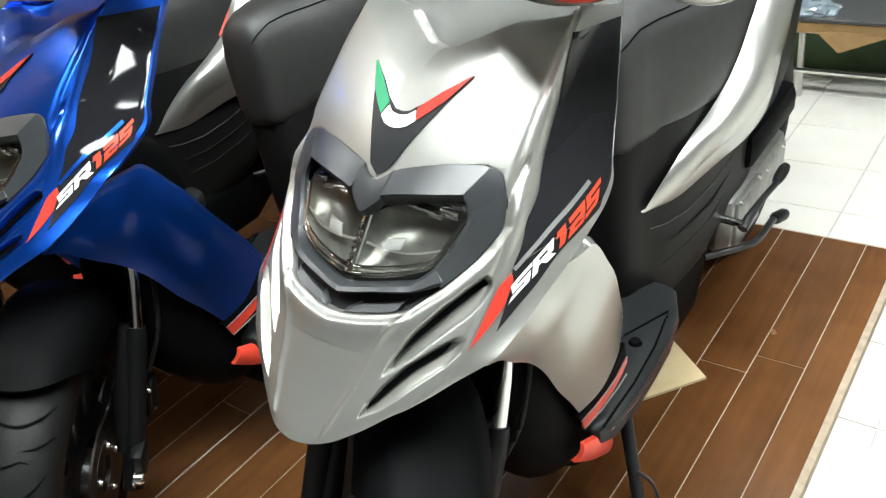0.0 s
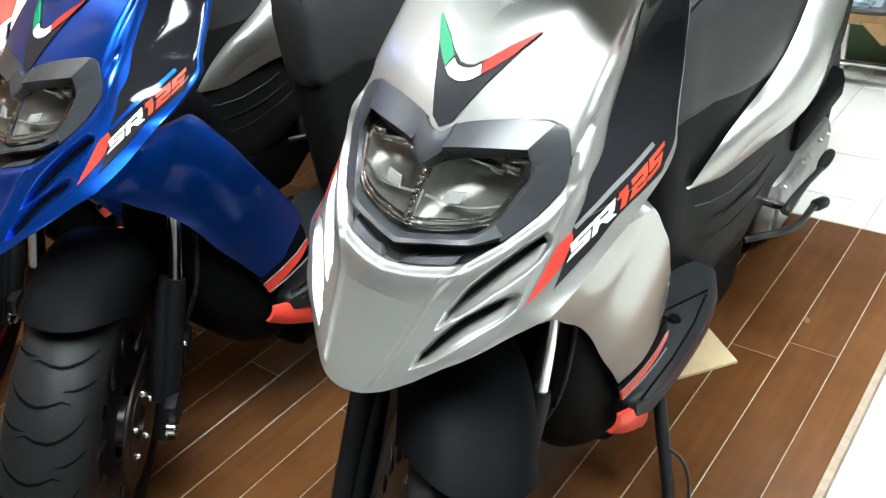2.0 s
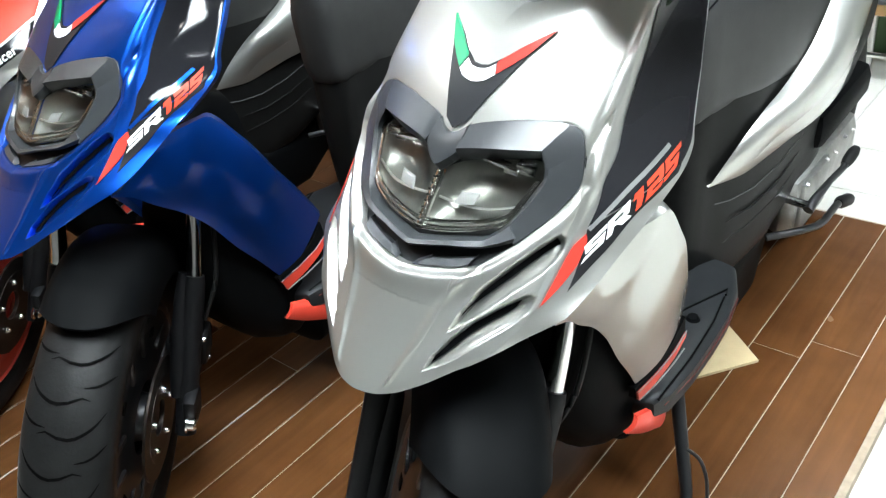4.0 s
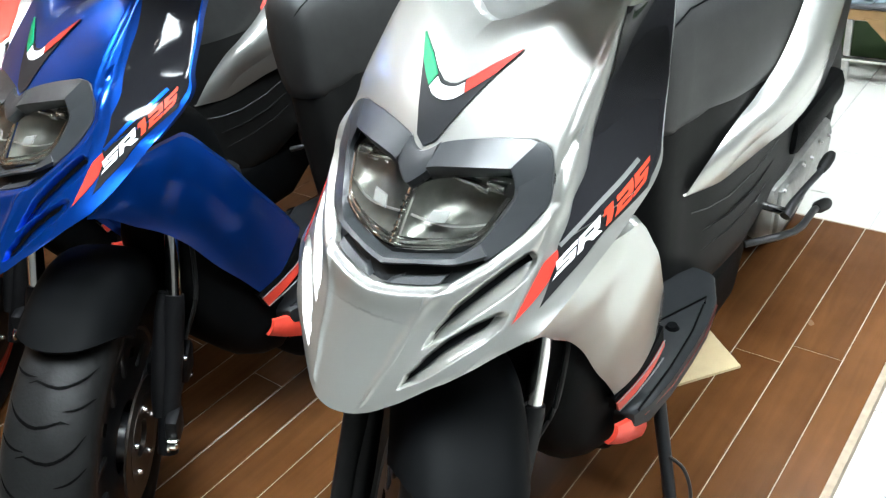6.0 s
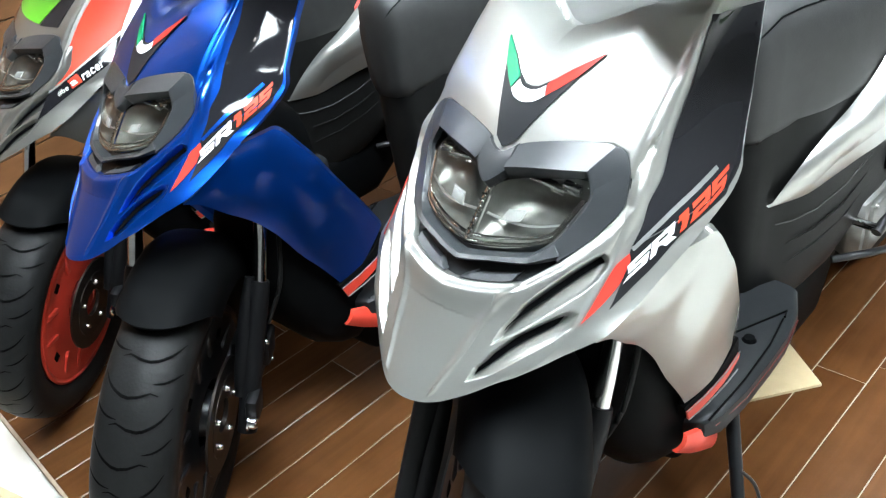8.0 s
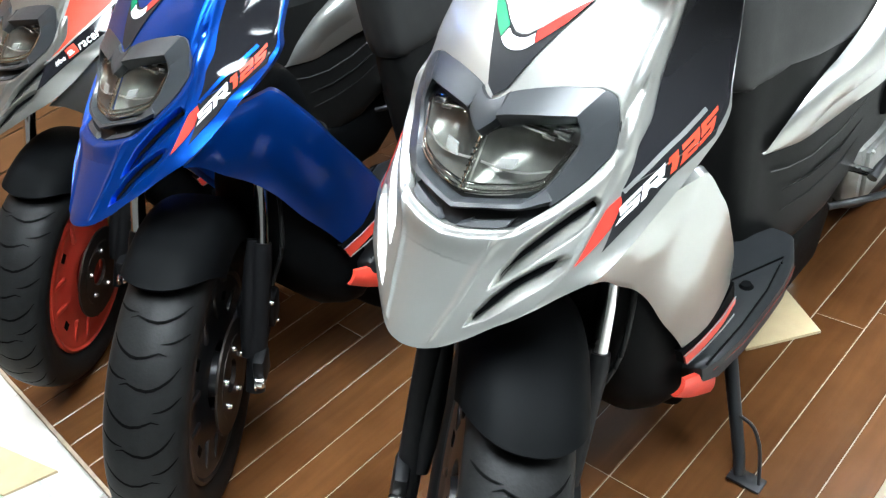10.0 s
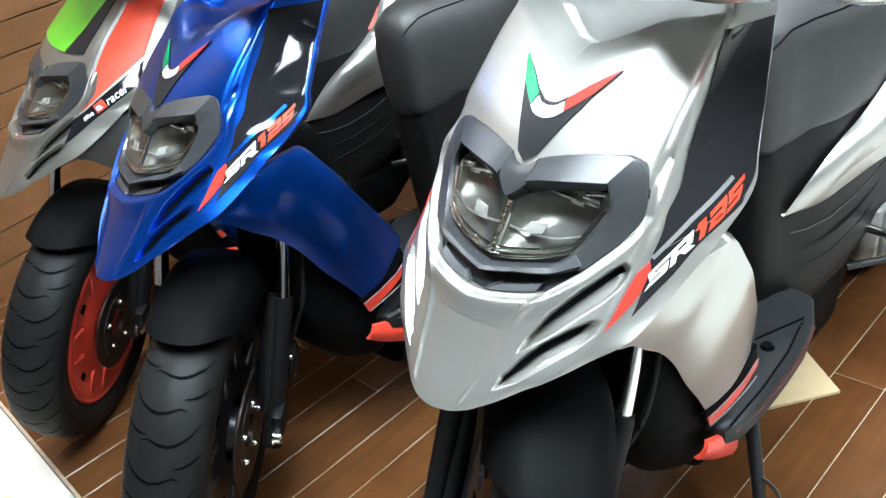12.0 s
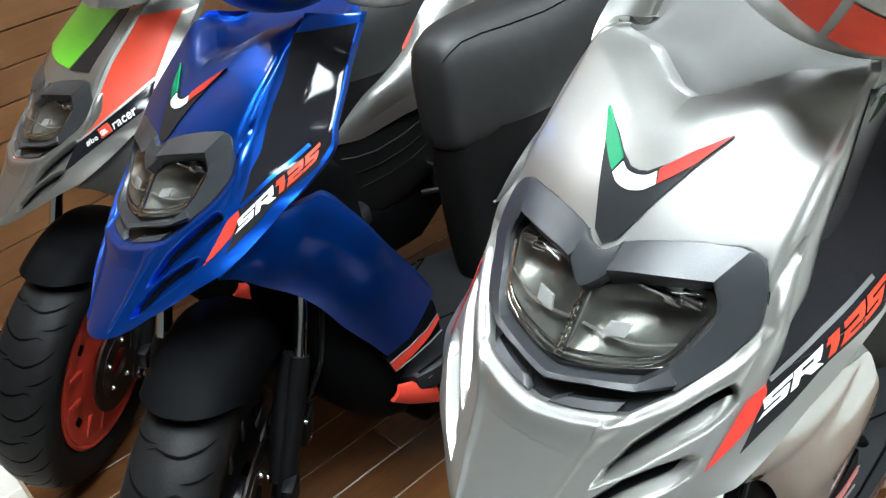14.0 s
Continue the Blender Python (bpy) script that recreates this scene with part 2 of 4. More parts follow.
LAMP = [(0, .7765), (.108, .7793), (.219, .7874), (.511, .7946), (.794, .7956), (.912, .789), (.986, .7675), (.998, .7479), (.88, .7244), (.734, .7045), (.544, .6864), (.253, .6809), (0, .678)]

CREASE = [(.556, .6854), (.46, .670), (.415, .655), (.395, .635), (.42, .613), (.48, .594)]
SHOULDER = [(.95, .7351), (1.017, .7508), (1.095, .7700), (1.142, .7886), (1.132, .8125), (1.086, .8400), (.996, .8747), (.98, .89)]
LEAF = [(1.109, .8048), (1.010, .7985), (.951, .7837), (.931, .7610), (.981, .7493), (1.019, .7585), (1.109, .7817)]
SLOT_1 = [(.561, .6363), (.563, .6540), (.625, .6716), (.739, .6885), (.852, .7032), (.945, .7128), (1.027, .7075), (1.040, .7004), (1.016, .6893), (.912, .6772), (.799, .6632), (.687, .6489)]
SLOT_2 = [(.690, .6050), (.596, .6185), (.609, .6326), (.687, .6489), (.805, .6615), (.928, .6712), (1.016, .6691), (1.031, .6559), (.927, .6407), (.843, .6274), (.796, .6131)]


def bare0(a, z):
    if a <= 1:
        return Vector((fold_x(z) * a, centre_y(z) + fold_dy(z) * a ** 2, z))
    f = Vector((fold_x(z), centre_y(z) + fold_dy(z), z))
    return f + (Vector((edge_x(z), edge_y(z), z)) - f) * (a - 1)


def bare(u, z):
    """A point of the bare surface, with the fold rounded."""
    a = abs(u)
    if .88 < a < 1.12:
        h = .12 - abs(a - 1)
        p = sum((bare0(a + h * k, z) for k in (-.9, -.45, 0, .45, .9)), Vector()) / 5
    else:
        p = bare0(a, z)
    p += Vector((.75, -.60, .25)) * (.0045 * math.exp(-((a - 1.06) / .32) ** 2) * smooth01((z - .745) / .07))
    if 1 < a < 2:
        p += Vector((.75, -.60, .25)) * (.028 * (a - 1) * (2 - a) * smooth01((.765 - z) / .04) * smooth01((z - .69) / .04))
    if u < 0:
        p.x = -p.x
    return p


def normal_at(u, z):
    e = .002
    du = bare(u + e * 5, z) - bare(u - e * 5, z)
    dz = bare(u, z + e) - bare(u, z - e)
    return du.cross(dz).normalized()


def metric(pts):
    return [(u * U, z) for u, z in pts]


LAMP_M, CREASE_M, SHOULDER_M, LEAF_M = metric(LAMP), metric(CREASE), metric(SHOULDER), metric(LEAF)


def slot_edges(slot):
    """The upper and the lower edge of a slot, from its front tip to its back end."""
    k = len(slot) // 2 + 1
    return slot[:k], [slot[0]] + slot[:k - 1:-1] + [slot[k - 1]]


SLOTS_M = [(metric(s), metric(slot_edges(s)[0]), metric(slot_edges(s)[1]), d) for s, d in ((SLOT_1, .019), (SLOT_2, .017))]


def relief(u, z):
    """How far the moulded details stand out of the bare surface, or sink in."""
    a = abs(u) * U
    h = 0.0
    if .655 < z < .82 and a < .175:
        d = seg_dist(a, z, LAMP_M)
        if inside(a, z, LAMP_M):
            h -= .020 * smooth01(d / .006)
        else:
            # raised chamfer round the lamp, with a firm crest
            low = smooth01((.785 - z) / .03)
            h += .0052 * low * (smooth01(d / .0075) if d < .0075 else math.exp(-((d - .0075) / .011) ** 2))
    if .59 < z < .74 and .05 < a < .17:
        for slot, upper, lower, depth in SLOTS_M:
            if inside(a, z, slot):
                du, dl = seg_dist(a, z, upper), seg_dist(a, z, lower)
                h -= depth * dl / (du + dl + 1e-6) * smooth01(du / .004) * smooth01(dl / .005)
    if z < .70:
        d = seg_dist(a, z, CREASE_M)
        h += .0026 * math.exp(-(d / (.0035 if a > .06 else .006)) ** 2)
    if z > .72 and a > .12:
        h += .0010 * math.exp(-(seg_dist(a, z, SHOULDER_M) / .0050) ** 2)
        if inside(a, z, LEAF_M):
            h -= .0035 * smooth01(seg_dist(a, z, LEAF_M) / .011)
    # the neck rolls back to a level collar
    rim, wide = top_z(abs(u)) - z, collar_w(abs(u))
    if rim < wide:
        h -= (.017 - .0155 * smooth01((abs(u) - .6) / .8)) * (1 - rim / wide) ** 2
    return h


def outward(u, z, off):
    """A point off metres in front of the bare surface."""
    return bare(u, z) + normal_at(u, z) * off


def grid_faces(bm, rows, flip=False, wrap=False):
    for a, b in zip(rows, rows[1:]):
        m = len(a)
        for k in range(m if wrap else m - 1):
            q = (a[k], a[(k + 1) % m], b[(k + 1) % m], b[k])
            if len({v for v in q}) == 4:
                bm.faces.new(q[::-1] if flip else q)


def skirt(bm, shift):
    """Gives an open sheet a folded-in edge, so that it has thickness."""
    edges = [e for e in bm.edges if e.is_boundary]
    made = bmesh.ops.extrude_edge_only(bm, edges=edges)["geom"]
    for v in made:
        if isinstance(v, bmesh.types.BMVert):
            v.co += Vector(shift(v.co))


def film(a_pts, b_pts, off, n=24, m=6, sign=1, bulge=0.0, thick=0.002, round_=True, even=False):
    """A sheet on the fairing between two edges given in u and height."""
    bm = bmesh.new()
    fa, fb = path2(a_pts, round_, even), path2(b_pts, round_, even)
    rows = []
    for i in range(n + 1):
        p, q = fa(i / n), fb(i / n)
        row = []
        for j in range(m + 1):
            u = j / m
            x, z = p[0] + (q[0] - p[0]) * u, p[1] + (q[1] - p[1]) * u
            c = outward(x, z, off + bulge * (1 - (2 * u - 1) ** 4) * (1 - (2 * i / n - 1) ** 8))
            row.append(bm.verts.new((c.x * sign, c.y, c.z)))
        rows.append(row)
    grid_faces(bm, rows, flip=sign > 0)
    skirt(bm, lambda c: (0, thick, 0))
    bmesh.ops.remove_doubles(bm, verts=bm.verts, dist=0.00005)
    bmesh.ops.recalc_face_normals(bm, faces=bm.faces)
    return bm


def sheet(a_pts, b_pts, n=24, m=8, bulge=(0, 0, 0), thick=(0, 0, 0), sign=1, round_=True, even=False, taper=0.0):
    """A bowed panel between two edges in space, with thickness; taper: the share over which the bow grows."""
    bm = bmesh.new()
    fa, fb = path2(a_pts, round_, even), path2(b_pts, round_, even)
    rows = []
    for i in range(n + 1):
        p, q = Vector(fa(i / n)), Vector(fb(i / n))
        row = []
        for j in range(m + 1):
            u = j / m
            bow = 1 - (2 * u - 1) ** 2
            if taper:
                bow *= smooth01(i / n / taper)
            c = p.lerp(q, u) + Vector(bulge) * bow
            row.append(bm.verts.new((c.x * sign, c.y, c.z)))
        rows.append(row)
    grid_faces(bm, rows, flip=sign > 0)
    if any(thick):
        t = Vector((thick[0] * sign, thick[1], thick[2]))
        skirt(bm, lambda c: t)
    bmesh.ops.remove_doubles(bm, verts=bm.verts, dist=0.0001)
    return bm


def loft(sections, n=20, cap=True):
    """A closed body through rings of the same number of points."""
    bm = bmesh.new()
    rings = [[bm.verts.new(p) for p in s] for s in sections]
    grid_faces(bm, rings, wrap=True)
    if cap:
        bm.faces.new(rings[0][::-1])
        bm.faces.new(rings[-1])
    bmesh.ops.recalc_face_normals(bm, faces=bm.faces)
    return bm


def oval(y, zc, hw, hh, power=2.6, n=28, lean=0.0, xc=0.0, low=None):
    """A rounded-box ring across the vehicle at y."""
    out = []
    for k in range(n):
        a = k / n * math.tau
        c, s = math.cos(a), math.sin(a)
        k2 = 2 / (low if low and s < 0 else power)
        px = hw * math.copysign(abs(c) ** k2, c)
        pz = hh * math.copysign(abs(s) ** k2, s)
        out.append((xc + px, y + lean * pz, zc + pz))
    return out


# ---- the setting ----
PLANK = 0.0935
FRONT, BACK, RIGHT = -0.2695, 1.409, 0.346
LOW = -0.03
WALL_TURN = 13.0


def slab(name, x0, x1, y0, y1, z0, z1, material, label="", category=""):
    bm = bmesh.new()
    box(bm, (x0 + x1) / 2, (y0 + y1) / 2, (z0 + z1) / 2, x1 - x0, y1 - y0, z1 - z0)
    ob = new(name, mesh_of(name, bm, material, False))
    return tagged(ob, label, category, kind="structure")


ground = slab("floor", -4.2, 4.2, -4.2, 5.2, LOW - 0.1, LOW - 0.004, GROUT, "white glossy ceramic tile floor with thin grey joints", "floor")
ceiling = slab("ceiling", -4.2, 4.2, -4.2, 5.2, 2.95, 3.05, CEIL, "plain dark suspended showroom ceiling", "ceiling")
for nm, a in (("wall_east", (4.1, 4.2, -4.2, 5.2)), ("wall_west", (-4.2, -4.1, -4.2, 5.2)), ("wall_north", (-4.1, 4.1, 5.1, 5.2)), ("wall_south", (-4.1, 4.1, -4.2, -4.1))):
    slab(nm, *a, LOW - 0.1, 2.95, WALLWHITE, "plain grey painted showroom wall", "wall")
platform = slab("platform", -2.35, RIGHT + .012, FRONT - .006, BACK + .006, LOW - 0.004, -0.0015, JOINT, "low display platform with wood-look planks and pale joints", "platform")

# ceiling lights
LIGHTPANEL = glow("light_panel", (0.90, 1.0, 1.045), 41.0)


def ceiling_light(x, y, sx, sy, turn=0.0):
    t = thing("ceiling_light", "flat white ceiling light panel, switched on", "ceiling light", pose(x, y, 2.945, 0, 0, turn), "ceiling lights")
    bm = bmesh.new()
    box(bm, 0, 0, -0.012, sx, sy, 0.012)
    part("diffuser", bm, LIGHTPANEL, t, smooth=False)
    bm = bmesh.new()
    for k in (-1, 1):
        box(bm, k * (sx / 2 + 0.012), 0, -0.012, 0.022, sy + 0.046, 0.024)
        box(bm, 0, k * (sy / 2 + 0.012), -0.012, sx, 0.022, 0.024)
    part("frame", bm, WALLWHITE, t, smooth=False)
    return t


ceiling_light(0.16, -0.03, 0.92, 0.9)
ceiling_light(1.05, -0.05, 0.7, 0.9)
ceiling_light(2.20, 1.42, 0.8, 0.95)
for lx, ly, side in ((-1.85, -0.22, .45), (0.2, 2.4, .45), (-1.2, 3.9, .6)):
    ceiling_light(lx, ly, side, side)


def downlight(x, y, watts, cone, target):
    """Small round recessed spot, with its lamp just below."""
    t = thing("downlight", "unseen small round recessed ceiling downlight, switched on", "ceiling light", pose(x, y, 2.945), "downlights")
    bm = bmesh.new()
    bmesh.ops.create_cone(bm, segments=24, radius1=.045, radius2=.045, depth=.006, cap_ends=True)
    part("bulb", bm, SPOTGLOW, t, smooth=False)
    bm = bmesh.new()
    lathe_x(bm, [(.046, -.006), (.066, -.004), (.066, .004), (.046, .004)], 32, True)
    bmesh.ops.rotate(bm, verts=bm.verts, cent=(0, 0, 0), matrix=Matrix.Rotation(radians(90), 3, "Y"))
    part("trim_ring", bm, CHROME, t)
    if watts:
        lamp = bpy.data.lights.new("added_spot_lamp", "SPOT")
        lamp.energy, lamp.spot_size, lamp.spot_blend, lamp.shadow_soft_size = watts, radians(cone), 0.6, 0.05
        lamp.color = (1.0, 0.98, 0.93)
        ob = new("lamp", lamp)
        ob.parent = t
        d = Vector(target) - Vector((x, y, 2.92))
        ob.matrix_basis = Matrix.Translation((0, 0, -.025)) @ d.to_track_quat("-Z", "Y").to_matrix().to_4x4()


SPOTGLOW = glow("downlight_glow", (1.0, 0.98, 0.92), 60.0)
downlight(2.95, 1.25, 0, 60, (2.95, 1.25, 0))
# Added lamp with no known fitting: lays a bright pool on the left tiles.
downlight(-1.80, -0.62, 160, 34, (-1.82, -0.52, 0))


# ---- scooter ----
STEER_AXIS = Vector((0, math.sin(radians(26)), math.cos(radians(26))))
STEER_FOOT = Vector((0, -.09, 0))


def steer_matrix(degrees):
    return Matrix.Translation(STEER_FOOT) @ Matrix.Rotation(radians(degrees), 4, STEER_AXIS) @ Matrix.Translation(-STEER_FOOT)


def fairing_mesh():
    bm = bmesh.new()
    rows = []
    n, m = 330, 500
    for i in range(n + 1):
        row = []
        for j in range(m + 1):
            w = 2 * j / m - 1
            u = math.copysign(2 * (.62 * abs(w) + .38 * abs(w) ** 2), w)
            z = bottom_z(abs(u)) + (top_z(abs(u)) - bottom_z(abs(u))) * i / n
            row.append(bm.verts.new(outward(u, z, relief(u, z))))
        rows.append(row)
    grid_faces(bm, rows)
    doomed = []
    bm.faces.ensure_lookup_table()
    k = 0
    for i in range(n):
        for j in range(m):
            w = 2 * (j + .5) / m - 1
            u = 2 * (.62 * abs(w) + .38 * abs(w) ** 2)
            z = bottom_z(u) + (top_z(u) - bottom_z(u)) * (i + .5) / n
            if inside(u * U, z, LAMP_M) and seg_dist(u * U, z, LAMP_M) > .0058:
                doomed.append(bm.faces[k])
            k += 1
    rim = [e for e in bm.edges if e.is_boundary]
    made = bmesh.ops.extrude_edge_only(bm, edges=rim)["geom"]
    for v in made:
        if isinstance(v, bmesh.types.BMVert):
            v.co += Vector((-v.co.x * .05, .014, .008 if v.co.z < .7 else -.004))
    bmesh.ops.delete(bm, geom=doomed, context="FACES")
    bmesh.ops.recalc_face_normals(bm, faces=bm.faces)
    return bm


def tyre_mesh():
    bm = bmesh.new()
    half = [(.182, .040), (.196, .054), (.222, .060), (.240, .055), (.252, .042), (.259, .022), (.262, 0)]
    f = path2(half, True)
    fine = [f(k / 16) for k in range(17)]
    prof = fine + [(r, -x) for r, x in fine[-2::-1]] + [(.176, -.030), (.176, .030)]
    lathe_x(bm, prof, 96, True)
    bmesh.ops.recalc_face_normals(bm, faces=bm.faces)
    return bm


def tread_mesh():
    """Curved dark strips laid on the tread, their colour standing in for groove shade."""
    bm = bmesh.new()
    f = pchip([0, .022, .042, .055, .060], [.2624, .2594, .2524, .2404, .222])

    def groove(a0, pts, w):
        prev = None
        n = 14
        g = path2(pts, True)
        for i in range(n + 1):
            x, da = g(i / n)
            r = f(abs(x)) + .0012
            ww = w * (1 - abs(2 * i / n - 1) ** 3 * .8)
            a = a0 + da
            pair = [bm.verts.new((x, r * math.cos(b), r * math.sin(b))) for b in (a - ww / r, a + ww / r)]
            if prev:
                bm.faces.new((prev[0], prev[1], pair[1], pair[0]))
            prev = pair

    for k in range(17):
        a = k / 17 * math.tau
        groove(a, [(-.050, -.13), (-.040, -.06), (-.026, -.01), (-.010, .015), (.006, .005), (.020, -.02), (.030, -.01)], .0024)
        groove(a + .17, [(.050, -.13), (.040, -.06), (.026, -.01), (.010, .015), (-.006, .005), (-.020, -.02), (-.030, -.01)], .0024)
        groove(a + .09, [(-.054, -.05), (-.044, .0), (-.032, .03), (-.020, .04)], .0020)
        groove(a + .26, [(.054, -.05), (.044, .0), (.032, .03), (.020, .04)], .0020)
    return bm


def rim_mesh():
    bm = bmesh.new()
    lathe_x(bm, [(.184, .047), (.178, .050), (.170, .044), (.160, .030), (.158, 0), (.160, -.030), (.170, -.044), (.178, -.050), (.184, -.047), (.176, -.03), (.174, 0), (.176, .03)], 64, True)
    lathe_x(bm, [(.012, .05), (.036, .05), (.04, .035), (.04, -.035), (.036, -.05), (.012, -.05)], 32, True)
    for s in (-1, 1):
        lathe_x(bm, [(.172, .047 * s), (.164, .0485 * s), (.150, .044 * s), (.118, .041 * s), (.104, .045 * s), (.060, .044 * s), (.060, .036 * s), (.104, .036 * s), (.118, .033 * s), (.150, .034 * s), (.166, .036 * s)], 64, True)
    for k in range(5):
        rot = Matrix.Rotation(k / 5 * math.tau, 4, "X")
        for s in (-1, 1):
            box(bm, s * .042, .030, .132, .010, .012, .050, .003, rot)
            box(bm, s * .042, -.030, .132, .010, .012, .050, .003, rot)
    bmesh.ops.recalc_face_normals(bm, faces=bm.faces)
    return bm


def disc_mesh():
    bm = bmesh.new()
    lathe_x(bm, [(.066, .066), (.101, .066), (.101, .070), (.066, .070)], 72, True)
    lathe_x(bm, [(.030, .060), (.072, .066), (.072, .071), (.030, .068)], 40, True)
    return bm


def bolt_mesh(x0, x1, r):
    bm = bmesh.new()
    lathe_x(bm, [(.0005, x1), (r * .75, x1), (r, x1 - .003), (r, x0), (r * 1.35, x0), (r * 1.35, x0 - .003), (.0005, x0 - .003)], 12)
    return bm


def fender_mesh():
    """A hood over the tyre: bowed lip in front, skirts down the sides."""
    bm = bmesh.new()
    rows = []
    n, m = 30, 26
    for i in range(n + 1):
        t = i / n
        row = []
        for j in range(m + 1):
            u = 2 * j / m - 1
            a = radians(72 + 20 * abs(u) ** 2.2) * (1 - t) + radians(152) * t
            r = (.284 + .022 * math.sin(t * math.pi * .9)) - .070 * abs(u) ** 3.0
            x = .074 * math.sin(u * math.pi / 2 * .98)
            row.append(bm.verts.new((x, -r * math.cos(a), .262 + r * math.sin(a))))
        rows.append(row)
    grid_faces(bm, rows)
    skirt(bm, lambda c: (-c.x * .06, (0 - c.y) * .02, (.262 - c.z) * .02))
    bmesh.ops.recalc_face_normals(bm, faces=bm.faces)
    return bm


def text_mesh(body, weight):
    cu = bpy.data.curves.new("lettering", "FONT")
    cu.body = body
    cu.size = 1.0
    cu.offset = weight
    cu.space_character = 1.02
    cu.resolution_u = 4
    ob = bpy.data.objects.new("lettering", cu)
    scene.collection.objects.link(ob)
    bpy.context.view_layer.update()
    me = bpy.data.meshes.new_from_object(ob.evaluated_get(bpy.context.evaluated_depsgraph_get()))
    bpy.data.objects.remove(ob)
    bm = bmesh.new()
    bm.from_mesh(me)
    return bm


def lettering(body, p0, p1, q0, q1, off, sign, shear=0.25, weight=0.03):
    """Letters stretched between a base line p0-p1 and a top line q0-q1 on the fairing."""
    bm = text_mesh(body, weight)
    bmesh.ops.subdivide_edges(bm, edges=[e for e in bm.edges if e.calc_length() > .25], cuts=2)
    xs = [v.co.x for v in bm.verts]
    ys = [v.co.y for v in bm.verts]
    x0, x1, y0, y1 = min(xs), max(xs), min(ys), max(ys)
    for v in bm.verts:
        t = (v.co.y - y0) / (y1 - y0)
        s = (v.co.x - x0) / (x1 - x0) * (1 - shear * .2) + shear * .2 * t
        if sign < 0:
            s = 1 - s
        bx, bz = p0[0] + (p1[0] - p0[0]) * s, p0[1] + (p1[1] - p0[1]) * s
        tx, tz = q0[0] + (q1[0] - q0[0]) * s, q0[1] + (q1[1] - q0[1]) * s
        c = outward(bx + (tx - bx) * t, bz + (tz - bz) * t, off)
        v.co = (c.x * sign, c.y, c.z)
    return bm


# angular figures as (x0, y0, x1, y1) strokes of a unit box, or four corners
STROKES = {
    "S": [(0, .74, 1.06, 1), (0, .62, .32, .74), (0, .37, 1, .62), (.68, .25, 1, .37), ((-.34, 0), (.95, 0), (1, .25), (-.06, .25))],
    "R": [(0, .76, 1, 1), (0, 0, .30, .76), (.70, .60, 1, .76), (.30, .36, 1, .60), ((.42, .36), (.86, .36), (1.22, 0), (.76, 0))],
    "1": [(.28, 0, .86, 1), ((-.05, .66), (.28, .72), (.28, 1), (.12, 1))],
    "2": [(0, .74, 1, 1), (.68, .62, 1, .74), (0, .37, 1, .62), (0, .25, .32, .37), (0, 0, 1, .25)],
    "5": [(0, .74, 1.16, 1), (0, .62, .32, .74), (0, .37, 1, .62), (.68, .25, 1, .37), (0, 0, 1, .25)],
}


def glyphs(body, p0, p1, q0, q1, off, sign):
    """Angular letters between a base line p0-p1 and a top line q0-q1 on the fairing."""
    bm = bmesh.new()
    wide = {"1": .62}
    total = sum(wide.get(c, 1) for c in body) + .10 * (len(body) - 1)
    at = 0.0
    for c in body:
        w = wide.get(c, 1)
        for st in STROKES[c]:
            q = st if isinstance(st[0], tuple) else ((st[0], st[1]), (st[2], st[1]), (st[2], st[3]), (st[0], st[3]))
            rows = []
            for i in range(4):
                row = []
                for j in range(3):
                    a, b = i / 3, j / 2
                    x = (q[0][0] * (1 - a) + q[1][0] * a) * (1 - b) + (q[3][0] * (1 - a) + q[2][0] * a) * b
                    y = (q[0][1] * (1 - a) + q[1][1] * a) * (1 - b) + (q[3][1] * (1 - a) + q[2][1] * a) * b
                    s = (at + x * w) / total
                    if sign < 0:
                        s = 1 - s
                    u = p0[0] + (p1[0] - p0[0]) * s + (q0[0] - p0[0] + (q1[0] - p1[0] - q0[0] + p0[0]) * s) * y
                    z = p0[1] + (p1[1] - p0[1]) * s + (q0[1] - p0[1] + (q1[1] - p1[1] - q0[1] + p0[1]) * s) * y
                    v = outward(u, z, off)
                    row.append(bm.verts.new((v.x * sign, v.y, v.z)))
                rows.append(row)
            grid_faces(bm, rows)
        at += w + .10
    bmesh.ops.recalc_face_normals(bm, faces=bm.faces)
    return bm


BAR_DY, BAR_DZ = -.095, .004


